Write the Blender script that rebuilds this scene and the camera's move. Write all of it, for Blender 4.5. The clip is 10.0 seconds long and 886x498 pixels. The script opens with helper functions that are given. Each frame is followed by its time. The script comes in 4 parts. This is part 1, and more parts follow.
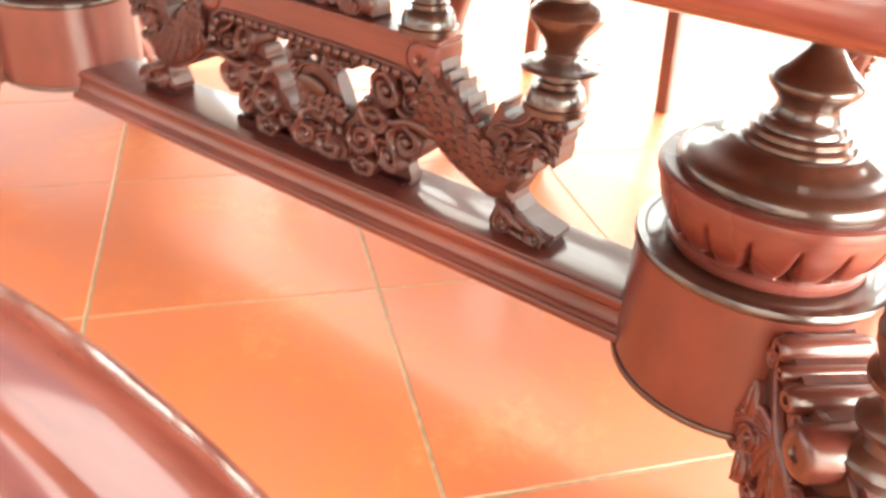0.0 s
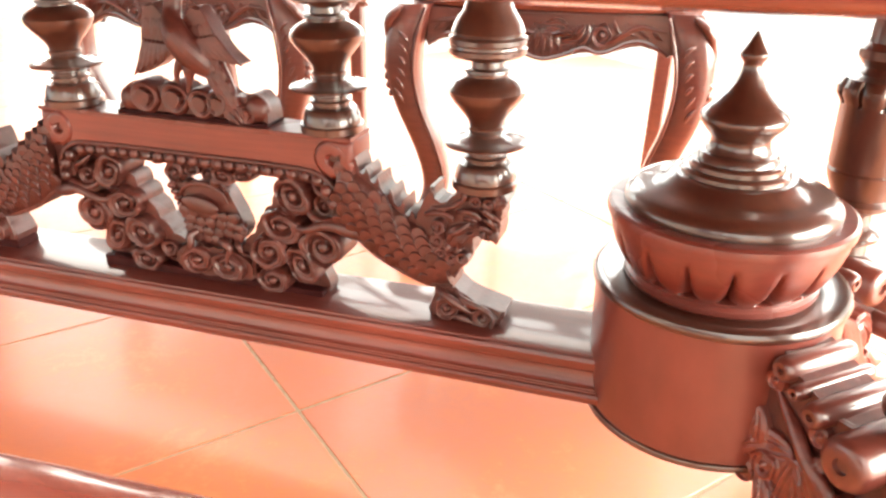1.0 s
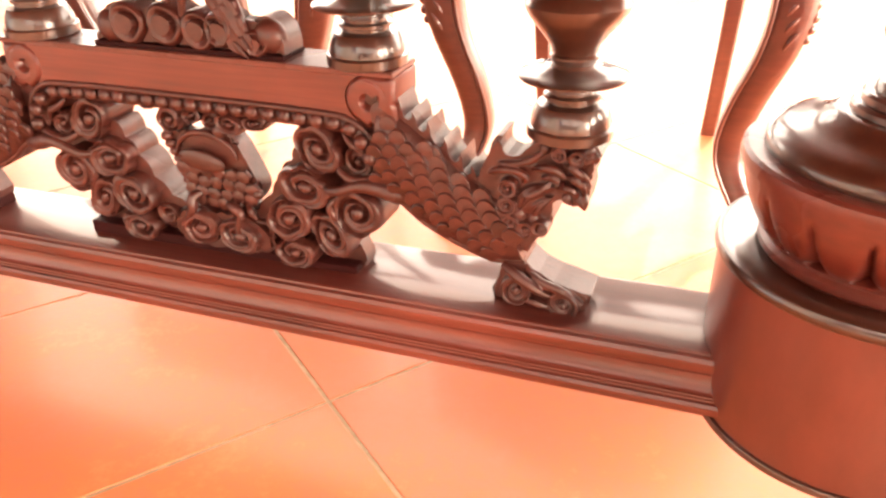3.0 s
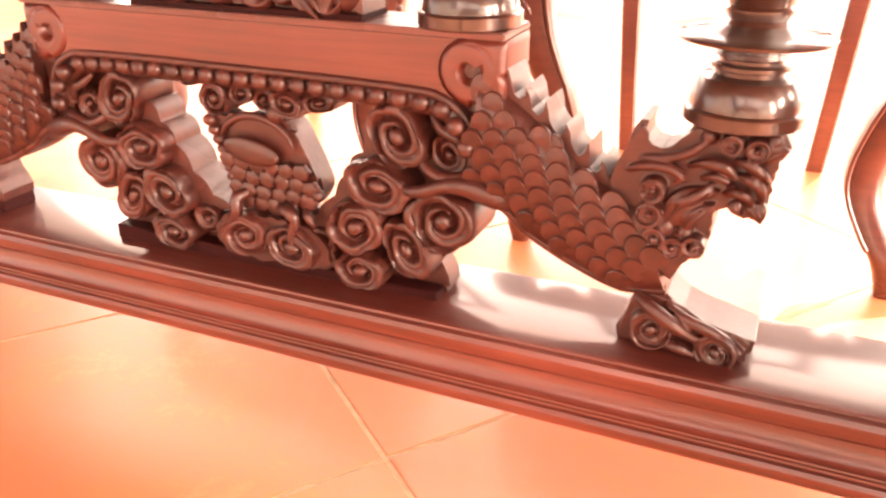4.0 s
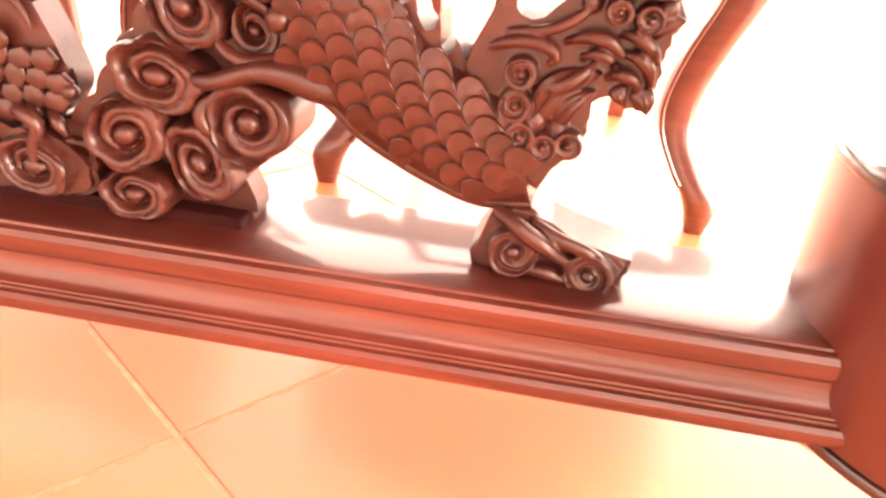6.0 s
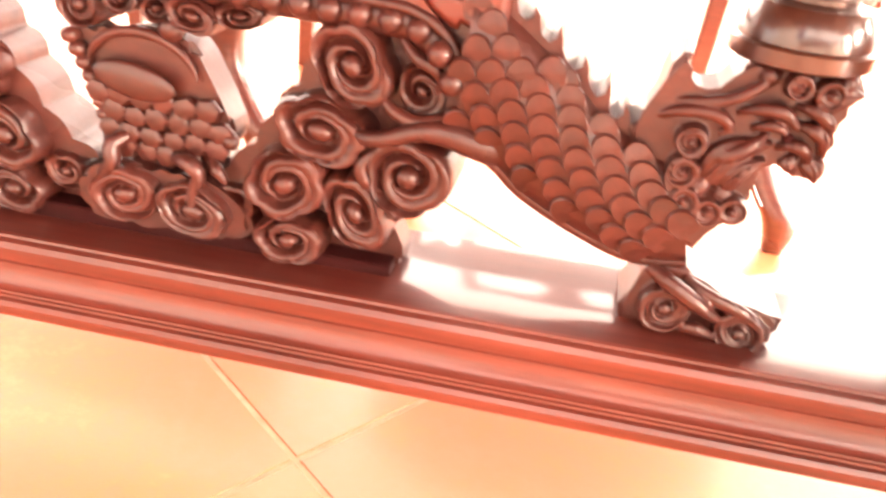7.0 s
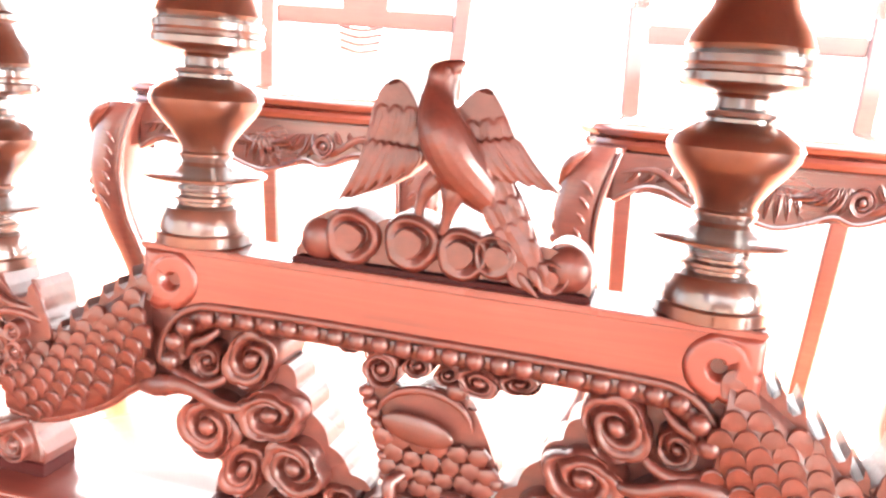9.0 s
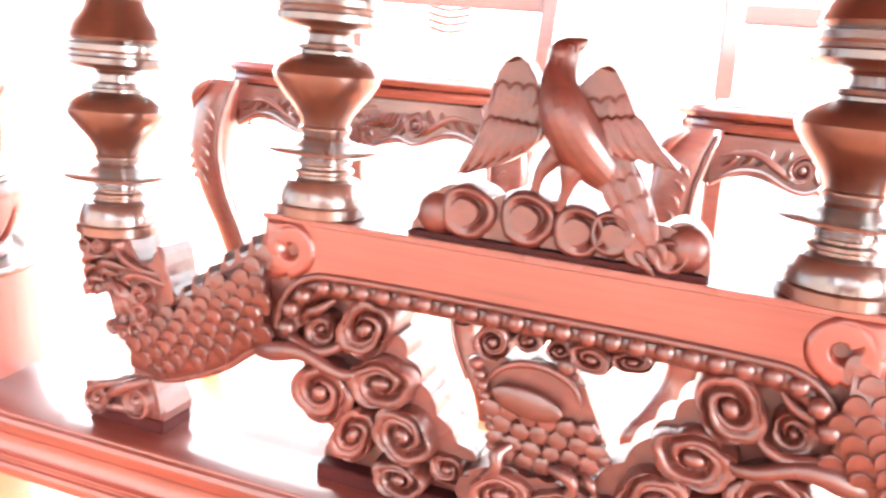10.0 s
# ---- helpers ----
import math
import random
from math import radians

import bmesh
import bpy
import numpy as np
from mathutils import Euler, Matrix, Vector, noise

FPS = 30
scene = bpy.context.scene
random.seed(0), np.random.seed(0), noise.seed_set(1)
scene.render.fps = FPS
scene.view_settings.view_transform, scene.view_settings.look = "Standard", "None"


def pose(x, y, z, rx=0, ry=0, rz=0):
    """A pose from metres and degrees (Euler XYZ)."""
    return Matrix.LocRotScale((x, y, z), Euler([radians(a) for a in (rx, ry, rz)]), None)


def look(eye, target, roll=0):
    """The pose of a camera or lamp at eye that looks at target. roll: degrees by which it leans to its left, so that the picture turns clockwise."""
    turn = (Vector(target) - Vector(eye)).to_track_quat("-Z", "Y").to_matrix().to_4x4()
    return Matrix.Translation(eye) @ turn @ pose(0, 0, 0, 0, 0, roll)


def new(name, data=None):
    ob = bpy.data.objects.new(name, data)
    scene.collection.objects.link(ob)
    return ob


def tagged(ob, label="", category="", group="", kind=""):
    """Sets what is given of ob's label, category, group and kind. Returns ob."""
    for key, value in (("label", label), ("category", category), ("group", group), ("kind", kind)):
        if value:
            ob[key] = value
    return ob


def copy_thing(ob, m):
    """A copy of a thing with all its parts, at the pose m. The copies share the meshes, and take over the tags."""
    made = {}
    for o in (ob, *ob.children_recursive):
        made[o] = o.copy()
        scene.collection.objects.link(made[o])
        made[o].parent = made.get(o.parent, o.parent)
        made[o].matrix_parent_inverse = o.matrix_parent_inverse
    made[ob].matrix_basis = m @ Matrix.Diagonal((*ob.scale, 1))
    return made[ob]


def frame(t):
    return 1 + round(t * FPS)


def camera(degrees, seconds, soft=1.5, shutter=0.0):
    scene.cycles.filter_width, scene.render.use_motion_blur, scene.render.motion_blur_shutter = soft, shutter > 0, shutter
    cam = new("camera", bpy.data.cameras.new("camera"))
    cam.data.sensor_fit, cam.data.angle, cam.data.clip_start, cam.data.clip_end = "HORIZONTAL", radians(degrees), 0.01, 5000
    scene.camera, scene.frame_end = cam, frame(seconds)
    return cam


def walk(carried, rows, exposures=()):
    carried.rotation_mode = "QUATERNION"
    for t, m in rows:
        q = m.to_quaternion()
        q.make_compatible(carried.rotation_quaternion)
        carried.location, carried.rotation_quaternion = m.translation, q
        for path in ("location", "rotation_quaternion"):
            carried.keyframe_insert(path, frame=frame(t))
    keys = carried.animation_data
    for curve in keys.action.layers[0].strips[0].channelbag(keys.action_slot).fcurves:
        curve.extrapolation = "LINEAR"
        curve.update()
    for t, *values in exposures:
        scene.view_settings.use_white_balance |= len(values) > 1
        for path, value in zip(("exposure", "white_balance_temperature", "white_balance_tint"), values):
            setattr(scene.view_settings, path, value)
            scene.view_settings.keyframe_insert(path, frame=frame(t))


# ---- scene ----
cam = camera(59.1, 10.0, 2.5, 0.3)
PATH = [
    (0, (0.828, -0.772, 0.767), (-0.169, 0.599, -0.296), 3.7),
    (0.5, (0.711, -0.762, 0.71), (-0.083, 0.867, -0.137), 1.2),
    (1, (0.651, -0.82, 0.742), (0.04, 0.885, -0.104), -0.1),
    (1.5, (0.577, -0.844, 0.81), (0.081, 0.829, -0.166), -3.9),
    (2, (0.504, -0.836, 0.787), (0.053, 0.833, -0.22), -2.2),
    (2.2, (0.502, -0.827, 0.763), (0.086, 0.846, -0.249), -0.7),
    (3.3, (0.543, -0.587, 0.641), (-0.164, 1.017, -0.32), -2.5),
    (3.5, (0.501, -0.572, 0.615), (-0.223, 1.043, -0.318), -3.0),
    (4, (0.432, -0.524, 0.57), (-0.32, 1.106, -0.311), -0.5),
    (4.5, (0.398, -0.508, 0.547), (-0.256, 1.175, -0.313), 0.6),
    (5, (0.42, -0.473, 0.535), (0.008, 1.254, -0.386), 2.6),
    (5.5, (0.377, -0.466, 0.51), (0.023, 1.282, -0.395), 4.1),
    (5.7, (0.386, -0.442, 0.478), (0.15, 1.323, -0.432), 6.0),
    (6.8, (0.31, -0.432, 0.506), (0.075, 1.273, -0.511), 5.5),
    (7, (0.291, -0.443, 0.516), (0.007, 1.28, -0.459), 6.1),
    (7.5, (0.218, -0.466, 0.541), (-0.115, 1.327, -0.28), 6.9),
    (8, (0.181, -0.499, 0.566), (-0.218, 1.341, -0.108), 6.8),
    (8.5, (0.164, -0.515, 0.593), (-0.284, 1.362, 0.067), 5.7),
    (9, (0.159, -0.537, 0.61), (-0.354, 1.35, 0.19), 4.5),
    (9.5, (0.148, -0.543, 0.607), (-0.369, 1.339, 0.172), 3.5),
    (10, (0.128, -0.559, 0.604), (-0.539, 1.265, 0.127), 4.8),
]
walk(cam, [(t, look(eye, target, roll)) for t, eye, target, roll in PATH],
     exposures=[(0.0, 0.43, 6700, -1), (1.0, 0.43, 6750, 4), (2.2, 0.34, 7200, 8), (3.5, 0.62, 8900, 27), (5.0, 0.88, 9000, 32), (7.0, 1.28, 8250, 25), (8.0, 1.64, 7250, 16), (9.0, 1.84, 6400, 10), (10.0, 1.85, 6000, 6)])

# ---------------------------------------------------------------- light
world = bpy.data.worlds.new("sky")
scene.world = world
world.use_nodes = True
wn = world.node_tree.nodes
sky = wn.new("ShaderNodeTexSky")
sky.sky_type, sky.sun_disc = "NISHITA", False
sky.sun_elevation, sky.sun_rotation = radians(48), radians(20)
world.node_tree.links.new(sky.outputs[0], wn["Background"].inputs[0])
wn["Background"].inputs[1].default_value = 0.15


def lamp(name, kind, m, energy, color, **settings):
    data = bpy.data.lights.new(name, kind)
    data.energy, data.color = energy, color
    for key, value in settings.items():
        if key == "angle":
            data.angle = value
        elif key == "size":
            data.size = value
        elif key == "size_y":
            data.shape, data.size_y = "RECTANGLE", value
    ob = new(name, data)
    ob.matrix_world = m
    return ob


lamp("sun", "SUN", look((3.0, 9.0, 10.0), (0, 0, 0)), 5.0, (1.0, 0.95, 0.88), angle=radians(0.6))
lamp("front_daylight", "AREA", look((0, 2.75, 1.5), (0, 0, 0.8)), 360, (1.0, 0.96, 0.91), size=7.5, size_y=2.8)
lamp("left_daylight", "AREA", look((-4.1, -0.3, 1.5), (0, -0.3, 1.0)), 45, (0.94, 0.96, 1.0), size=4.6, size_y=2.9)
lamp("right_daylight", "AREA", look((4.1, -0.4, 1.4), (0, 0, 0.5)), 720, (1.0, 0.95, 0.88), size=3.8, size_y=2.4)
lamp("rear_daylight", "AREA", look((1.6, -2.6, 1.95), (0.4, 0, 0.2)), 105, (1.0, 0.9, 0.8), size=4.6, size_y=1.9)
lamp("skylight", "AREA", look((0.2, -0.35, 3.14), (0.2, -0.35, 0.0)), 170, (1.0, 0.97, 0.95), size=5.1, size_y=3.0)


# ---------------------------------------------------------------- materials
def material(name, rough=0.5, coat=0.0, metallic=0.0, gloss=0.12):
    m = bpy.data.materials.new(name)
    m.use_nodes = True
    b = m.node_tree.nodes["Principled BSDF"]
    b.inputs["Roughness"].default_value = rough
    b.inputs["Metallic"].default_value = metallic
    b.inputs["Coat Weight"].default_value = coat
    b.inputs["Coat Roughness"].default_value = gloss
    b.inputs["Coat IOR"].default_value = 1.6
    return m, m.node_tree.nodes, m.node_tree.links, b


def ramp(nodes, stops):
    r = nodes.new("ShaderNodeValToRGB")
    while len(r.color_ramp.elements) < len(stops):
        r.color_ramp.elements.new(0.5)
    for e, (at, c) in zip(r.color_ramp.elements, stops):
        e.position, e.color = at, (*c, 1)
    return r


def noise_node(nodes, links, coords, scale, detail=4.0, rough=0.55, stretch=None):
    n = nodes.new("ShaderNodeTexNoise")
    n.inputs["Scale"].default_value, n.inputs["Detail"].default_value, n.inputs["Roughness"].default_value = scale, detail, rough
    src = coords
    if stretch:
        mp = nodes.new("ShaderNodeMapping")
        mp.inputs["Scale"].default_value = stretch
        links.new(coords, mp.inputs[0])
        src = mp.outputs[0]
    links.new(src, n.inputs["Vector"])
    return n


def wood(name, dark, mid, light, rough=0.3, coat=0.35, stretch=(2.0, 14.0, 14.0), bump=0.12, gloss=0.08):
    """Lacquered hardwood: streaks of grain, slow cloudy variation and a fine relief."""
    m, nodes, links, b = material(name, rough, coat, 0.0, gloss)
    tc = nodes.new("ShaderNodeTexCoord")
    info = nodes.new("ShaderNodeObjectInfo")
    add = nodes.new("ShaderNodeVectorMath")
    add.operation = "ADD"
    links.new(tc.outputs["Object"], add.inputs[0])
    links.new(info.outputs["Random"], add.inputs[1])
    streak = noise_node(nodes, links, add.outputs[0], 9.0, 6, 0.6, stretch)
    cloud = noise_node(nodes, links, add.outputs[0], 5.0, 3, 0.5)
    mix = nodes.new("ShaderNodeMath")
    mix.operation = "MULTIPLY_ADD"
    links.new(cloud.outputs["Fac"], mix.inputs[0])
    mix.inputs[1].default_value = 0.55
    half = nodes.new("ShaderNodeMath")
    half.operation = "MULTIPLY"
    half.inputs[1].default_value = 0.5
    links.new(streak.outputs["Fac"], half.inputs[0])
    links.new(half.outputs[0], mix.inputs[2])
    r = ramp(nodes, [(0.3, dark), (0.52, mid), (0.75, light)])
    links.new(mix.outputs[0], r.inputs[0])
    links.new(r.outputs[0], b.inputs["Base Color"])
    rr = nodes.new("ShaderNodeMapRange")
    rr.inputs["To Min"].default_value, rr.inputs["To Max"].default_value = rough * 0.65, rough * 1.55
    links.new(cloud.outputs["Fac"], rr.inputs["Value"])
    links.new(rr.outputs[0], b.inputs["Roughness"])
    smudge = noise_node(nodes, links, add.outputs[0], 6.0, 3, 0.5)
    cr = nodes.new("ShaderNodeMapRange")
    cr.inputs["From Min"].default_value, cr.inputs["From Max"].default_value = 0.2, 0.8
    cr.inputs["To Min"].default_value, cr.inputs["To Max"].default_value = gloss * 0.8, gloss * 1.3
    links.new(smudge.outputs["Fac"], cr.inputs["Value"])
    links.new(cr.outputs[0], b.inputs["Coat Roughness"])
    bp = nodes.new("ShaderNodeBump")
    bp.inputs["Strength"].default_value, bp.inputs["Distance"].default_value = bump, 0.002
    fine = noise_node(nodes, links, add.outputs[0], 60.0, 3, 0.6, stretch)
    links.new(fine.outputs["Fac"], bp.inputs["Height"])
    links.new(bp.outputs[0], b.inputs["Normal"])
    return m


ROSEWOOD = wood("rosewood", (0.085, 0.0145, 0.009), (0.13, 0.023, 0.0145), (0.18, 0.034, 0.022), rough=0.38, coat=0.6, bump=0.05, gloss=0.25)
POLISHED = wood("polished_rosewood", (0.06, 0.0135, 0.009), (0.095, 0.021, 0.014), (0.14, 0.034, 0.023), rough=0.3, coat=1.0, bump=0.03, gloss=0.2)
STREAKED = wood("streaked_rosewood", (0.055, 0.012, 0.009), (0.135, 0.0235, 0.014), (0.23, 0.048, 0.031), rough=0.38, coat=0.6, stretch=(0.7, 20.0, 20.0), bump=0.06, gloss=0.22)
CARVED = wood("carved_rosewood", (0.026, 0.0052, 0.0036), (0.068, 0.0138, 0.0092), (0.128, 0.028, 0.0185), rough=0.45, coat=0.45, stretch=(5.0, 9.0, 9.0), bump=0.2, gloss=0.24)
TURNED = wood("turned_rosewood", (0.026, 0.0085, 0.005), (0.047, 0.0155, 0.0092), (0.08, 0.027, 0.0155), rough=0.3, coat=1.0, stretch=(6.0, 6.0, 3.0), bump=0.03, gloss=0.13)
DRUMWOOD = wood("satin_rosewood", (0.1, 0.0205, 0.0135), (0.142, 0.0295, 0.02), (0.185, 0.041, 0.028), rough=0.36, coat=0.7, stretch=(3.0, 3.0, 1.6), bump=0.015, gloss=0.18)
BEAMTOP = wood("dark_polished_rosewood", (0.05, 0.0085, 0.006), (0.085, 0.0145, 0.0095), (0.125, 0.024, 0.016), rough=0.4, coat=0.68, stretch=(0.7, 12.0, 12.0), bump=0.03, gloss=0.11)
CHAIRWOOD = wood("chair_rosewood", (0.05, 0.01, 0.007), (0.09, 0.02, 0.0135), (0.14, 0.034, 0.023), rough=0.3, coat=0.9, gloss=0.18)
SEATWOOD = wood("high_gloss_rosewood", (0.08, 0.019, 0.013), (0.14, 0.033, 0.022), (0.2, 0.052, 0.035), rough=0.2, coat=0.8, bump=0.03, gloss=0.07)
# near-black; on the beam it stands in for the carving's dark reflection
DARKWOOD = wood("near_black_wood", (0.018, 0.0016, 0.0016), (0.03, 0.0028, 0.0028), (0.045, 0.004, 0.004), rough=0.55, coat=0.0)
DARKWOOD.node_tree.nodes["Principled BSDF"].inputs["Specular IOR Level"].default_value = 0.2


def tile_material():
    m, nodes, links, b = material("terracotta_tile", 0.3, 0.15)
    geo, info = nodes.new("ShaderNodeNewGeometry"), nodes.new("ShaderNodeObjectInfo")
    big = noise_node(nodes, links, geo.outputs["Position"], 3.2, 5, 0.6)
    small = noise_node(nodes, links, geo.outputs["Position"], 45.0, 5, 0.65)
    mix = nodes.new("ShaderNodeMath")
    mix.operation = "MULTIPLY_ADD"
    links.new(small.outputs["Fac"], mix.inputs[0])
    mix.inputs[1].default_value = 0.4
    s = nodes.new("ShaderNodeMath")
    s.operation = "MULTIPLY_ADD"
    s.inputs[1].default_value, s.inputs[2].default_value = 0.75, -0.09
    links.new(big.outputs["Fac"], s.inputs[0])
    links.new(s.outputs[0], mix.inputs[2])
    r = ramp(nodes, [(0.3, (0.5, 0.165, 0.088)), (0.46, (0.53, 0.155, 0.07)), (0.56, (0.57, 0.165, 0.058)), (0.72, (0.63, 0.235, 0.095))])
    links.new(mix.outputs[0], r.inputs[0])
    hsv = nodes.new("ShaderNodeHueSaturation")
    v = nodes.new("ShaderNodeMapRange")
    v.inputs["To Min"].default_value, v.inputs["To Max"].default_value = 0.92, 1.08
    links.new(info.outputs["Random"], v.inputs["Value"])
    links.new(v.outputs[0], hsv.inputs["Value"])
    links.new(r.outputs[0], hsv.inputs["Color"])
    links.new(hsv.outputs[0], b.inputs["Base Color"])
    rr = nodes.new("ShaderNodeMapRange")
    rr.inputs["To Min"].default_value, rr.inputs["To Max"].default_value = 0.28, 0.5
    links.new(big.outputs["Fac"], rr.inputs["Value"])
    links.new(rr.outputs[0], b.inputs["Roughness"])
    bp = nodes.new("ShaderNodeBump")
    bp.inputs["Strength"].default_value, bp.inputs["Distance"].default_value = 0.15, 0.002
    links.new(small.outputs["Fac"], bp.inputs["Height"])
    links.new(bp.outputs[0], b.inputs["Normal"])
    return m


def plain(name, a, c, rough, scale=8.0, bump=0.1):
    m, nodes, links, b = material(name, rough)
    geo = nodes.new("ShaderNodeNewGeometry")
    n = noise_node(nodes, links, geo.outputs["Position"], scale, 6, 0.6)
    r = ramp(nodes, [(0.3, a), (0.7, c)])
    links.new(n.outputs["Fac"], r.inputs[0])
    links.new(r.outputs[0], b.inputs["Base Color"])
    bp = nodes.new("ShaderNodeBump")
    bp.inputs["Strength"].default_value, bp.inputs["Distance"].default_value = bump, 0.004
    links.new(n.outputs["Fac"], bp.inputs["Height"])
    links.new(bp.outputs[0], b.inputs["Normal"])
    return m


TILE = tile_material()
GROUT = plain("grout", (0.3, 0.22, 0.13), (0.44, 0.34, 0.22), 0.7, 60)
PLASTER = plain("cream_plaster", (0.5, 0.47, 0.42), (0.6, 0.57, 0.52), 0.85, 3)
TIMBER = plain("brown_timber", (0.16, 0.1, 0.06), (0.24, 0.15, 0.09), 0.6, 3)
PAVING = plain("pale_concrete", (0.55, 0.53, 0.5), (0.68, 0.66, 0.62), 0.85, 4)

# ---------------------------------------------------------------- mesh tools
def mesh_of(bm, name, smooth=40):
    bmesh.ops.recalc_face_normals(bm, faces=bm.faces)
    me = bpy.data.meshes.new(name)
    bm.to_mesh(me)
    bm.free()
    if smooth:
        me.shade_smooth()
        me.set_sharp_from_angle(angle=radians(smooth))
    return me


def part(name, bm, mat, parent=None, label="", smooth=40):
    me = bm if isinstance(bm, bpy.types.Mesh) else mesh_of(bm, name, smooth)
    if not me.materials:
        me.materials.append(mat)
    ob = new(name, me)
    if parent:
        ob.parent = parent
    return tagged(ob, label)


def fused(ob, size):
    """Melts crossing shapes into one carved skin."""
    m = ob.modifiers.new("fuse", "REMESH")
    m.mode, m.voxel_size, m.use_smooth_shade = "VOXEL", size, True
    return ob


def structure(name, bm, mat, label, category, smooth=0):
    ob = part(name, bm, mat, None, label, smooth)
    return tagged(ob, category=category, kind="structure")


def box_into(bm, x0, x1, y0, y1, z0, z1, bevel=0.0):
    r = bmesh.ops.create_cube(bm, size=1.0, matrix=Matrix.Translation(((x0 + x1) / 2, (y0 + y1) / 2, (z0 + z1) / 2)) @ Matrix.Diagonal((x1 - x0, y1 - y0, z1 - z0, 1)))
    if bevel:
        edges = list({e for v in r["verts"] for e in v.link_edges})
        bmesh.ops.bevel(bm, geom=edges, offset=bevel, segments=2, affect="EDGES")
    return bm


def box(x0, x1, y0, y1, z0, z1, bevel=0.0):
    return box_into(bmesh.new(), x0, x1, y0, y1, z0, z1, bevel)


def spline(points, n, closed=False):
    """n points along a Catmull-Rom curve through the control points."""
    p = [np.array(q, float) for q in points]
    k = len(p)
    out = []
    spans = k if closed else k - 1
    for i in range(n):
        u = i / n * spans if closed else i / (n - 1) * spans
        a = min(int(u), spans - 1)
        f = u - a
        if closed:
            q = [p[(a + j) % k] for j in (-1, 0, 1, 2)]
        else:
            q = [p[max(a - 1, 0)], p[a], p[a + 1], p[min(a + 2, k - 1)]]
        out.append(0.5 * (2 * q[1] + (q[2] - q[0]) * f + (2 * q[0] - 5 * q[1] + 4 * q[2] - q[3]) * f * f + (3 * q[1] - q[0] - 3 * q[2] + q[3]) * f ** 3))
    return out


def lathe(profile, steps=40, flute=None):
    """Turn a profile of (radius, height) about z. flute(height): (lobes, depth, sharpness) cuts rounded flutes."""
    bm = bmesh.new()
    rings = []
    for r, z in profile:
        ring = []
        for i in range(steps):
            a = 2 * math.pi * i / steps
            rr = r
            if flute:
                lobes, depth, sharp = flute(z)
                rr = r - depth * (1 - abs(math.sin(a * lobes / 2))) ** sharp
            ring.append(bm.verts.new((rr * math.cos(a), rr * math.sin(a), z)))
        rings.append(ring)
    for a, b in zip(rings, rings[1:]):
        for i in range(steps):
            bm.faces.new((a[i], a[(i + 1) % steps], b[(i + 1) % steps], b[i]))
    bm.faces.new(rings[0][::-1])
    bm.faces.new(rings[-1])
    return bm


def smooth_profile(points, n):
    return [(max(float(q[0]), 0.0005), float(q[1])) for q in spline(points, n)]


def slab(outline, y0, y1, bevel=0.0, inset=0.0, bm=None):
    """A board of the given outline in x and z, from y0 (front) to y1, with a rounded front arris."""
    bm = bm or bmesh.new()
    front = [bm.verts.new((x, y0, z)) for x, z in outline]
    back = [bm.verts.new((x, y1, z)) for x, z in outline]
    n = len(outline)
    f = bm.faces.new(front)
    bm.faces.new(back[::-1])
    for i in range(n):
        bm.faces.new((front[i], back[i], back[(i + 1) % n], front[(i + 1) % n]))
    if bevel:
        bmesh.ops.bevel(bm, geom=list(f.edges), offset=bevel, segments=2, affect="EDGES")
    return bm


def sweep(path, radii, sides=10, flat=1.0, caps=True, bm=None):
    """A tube along 3D points with a radius at each; flat squeezes it across y."""
    bm = bm or bmesh.new()
    rings = []
    m = len(path)
    for i, p in enumerate(path):
        d = Vector(path[min(i + 1, m - 1)]) - Vector(path[max(i - 1, 0)])
        d.normalize()
        side = d.cross(Vector((0, 1, 0)))
        if side.length < 1e-4:
            side = Vector((1, 0, 0))
        side.normalize()
        other = side.cross(d)
        ring = []
        for j in range(sides):
            a = 2 * math.pi * j / sides
            ring.append(bm.verts.new(Vector(p) + side * radii[i] * math.cos(a) + other * radii[i] * flat * math.sin(a)))
        rings.append(ring)
    for a, b in zip(rings, rings[1:]):
        for j in range(sides):
            bm.faces.new((a[j], a[(j + 1) % sides], b[(j + 1) % sides], b[j]))
    if caps:
        bm.faces.new(rings[0][::-1])
        bm.faces.new(rings[-1])
    return bm


def ball_into(bm, x, y, z, r, sy=1.0, u=10, v=7, sx=1.0, sz=1.0, turn=0.0):
    bmesh.ops.create_uvsphere(bm, u_segments=u, v_segments=v, radius=r, matrix=Matrix.Translation((x, y, z)) @ Matrix.Rotation(turn, 4, "Y") @ Matrix.Diagonal((sx, sy, sz, 1)))
    return bm


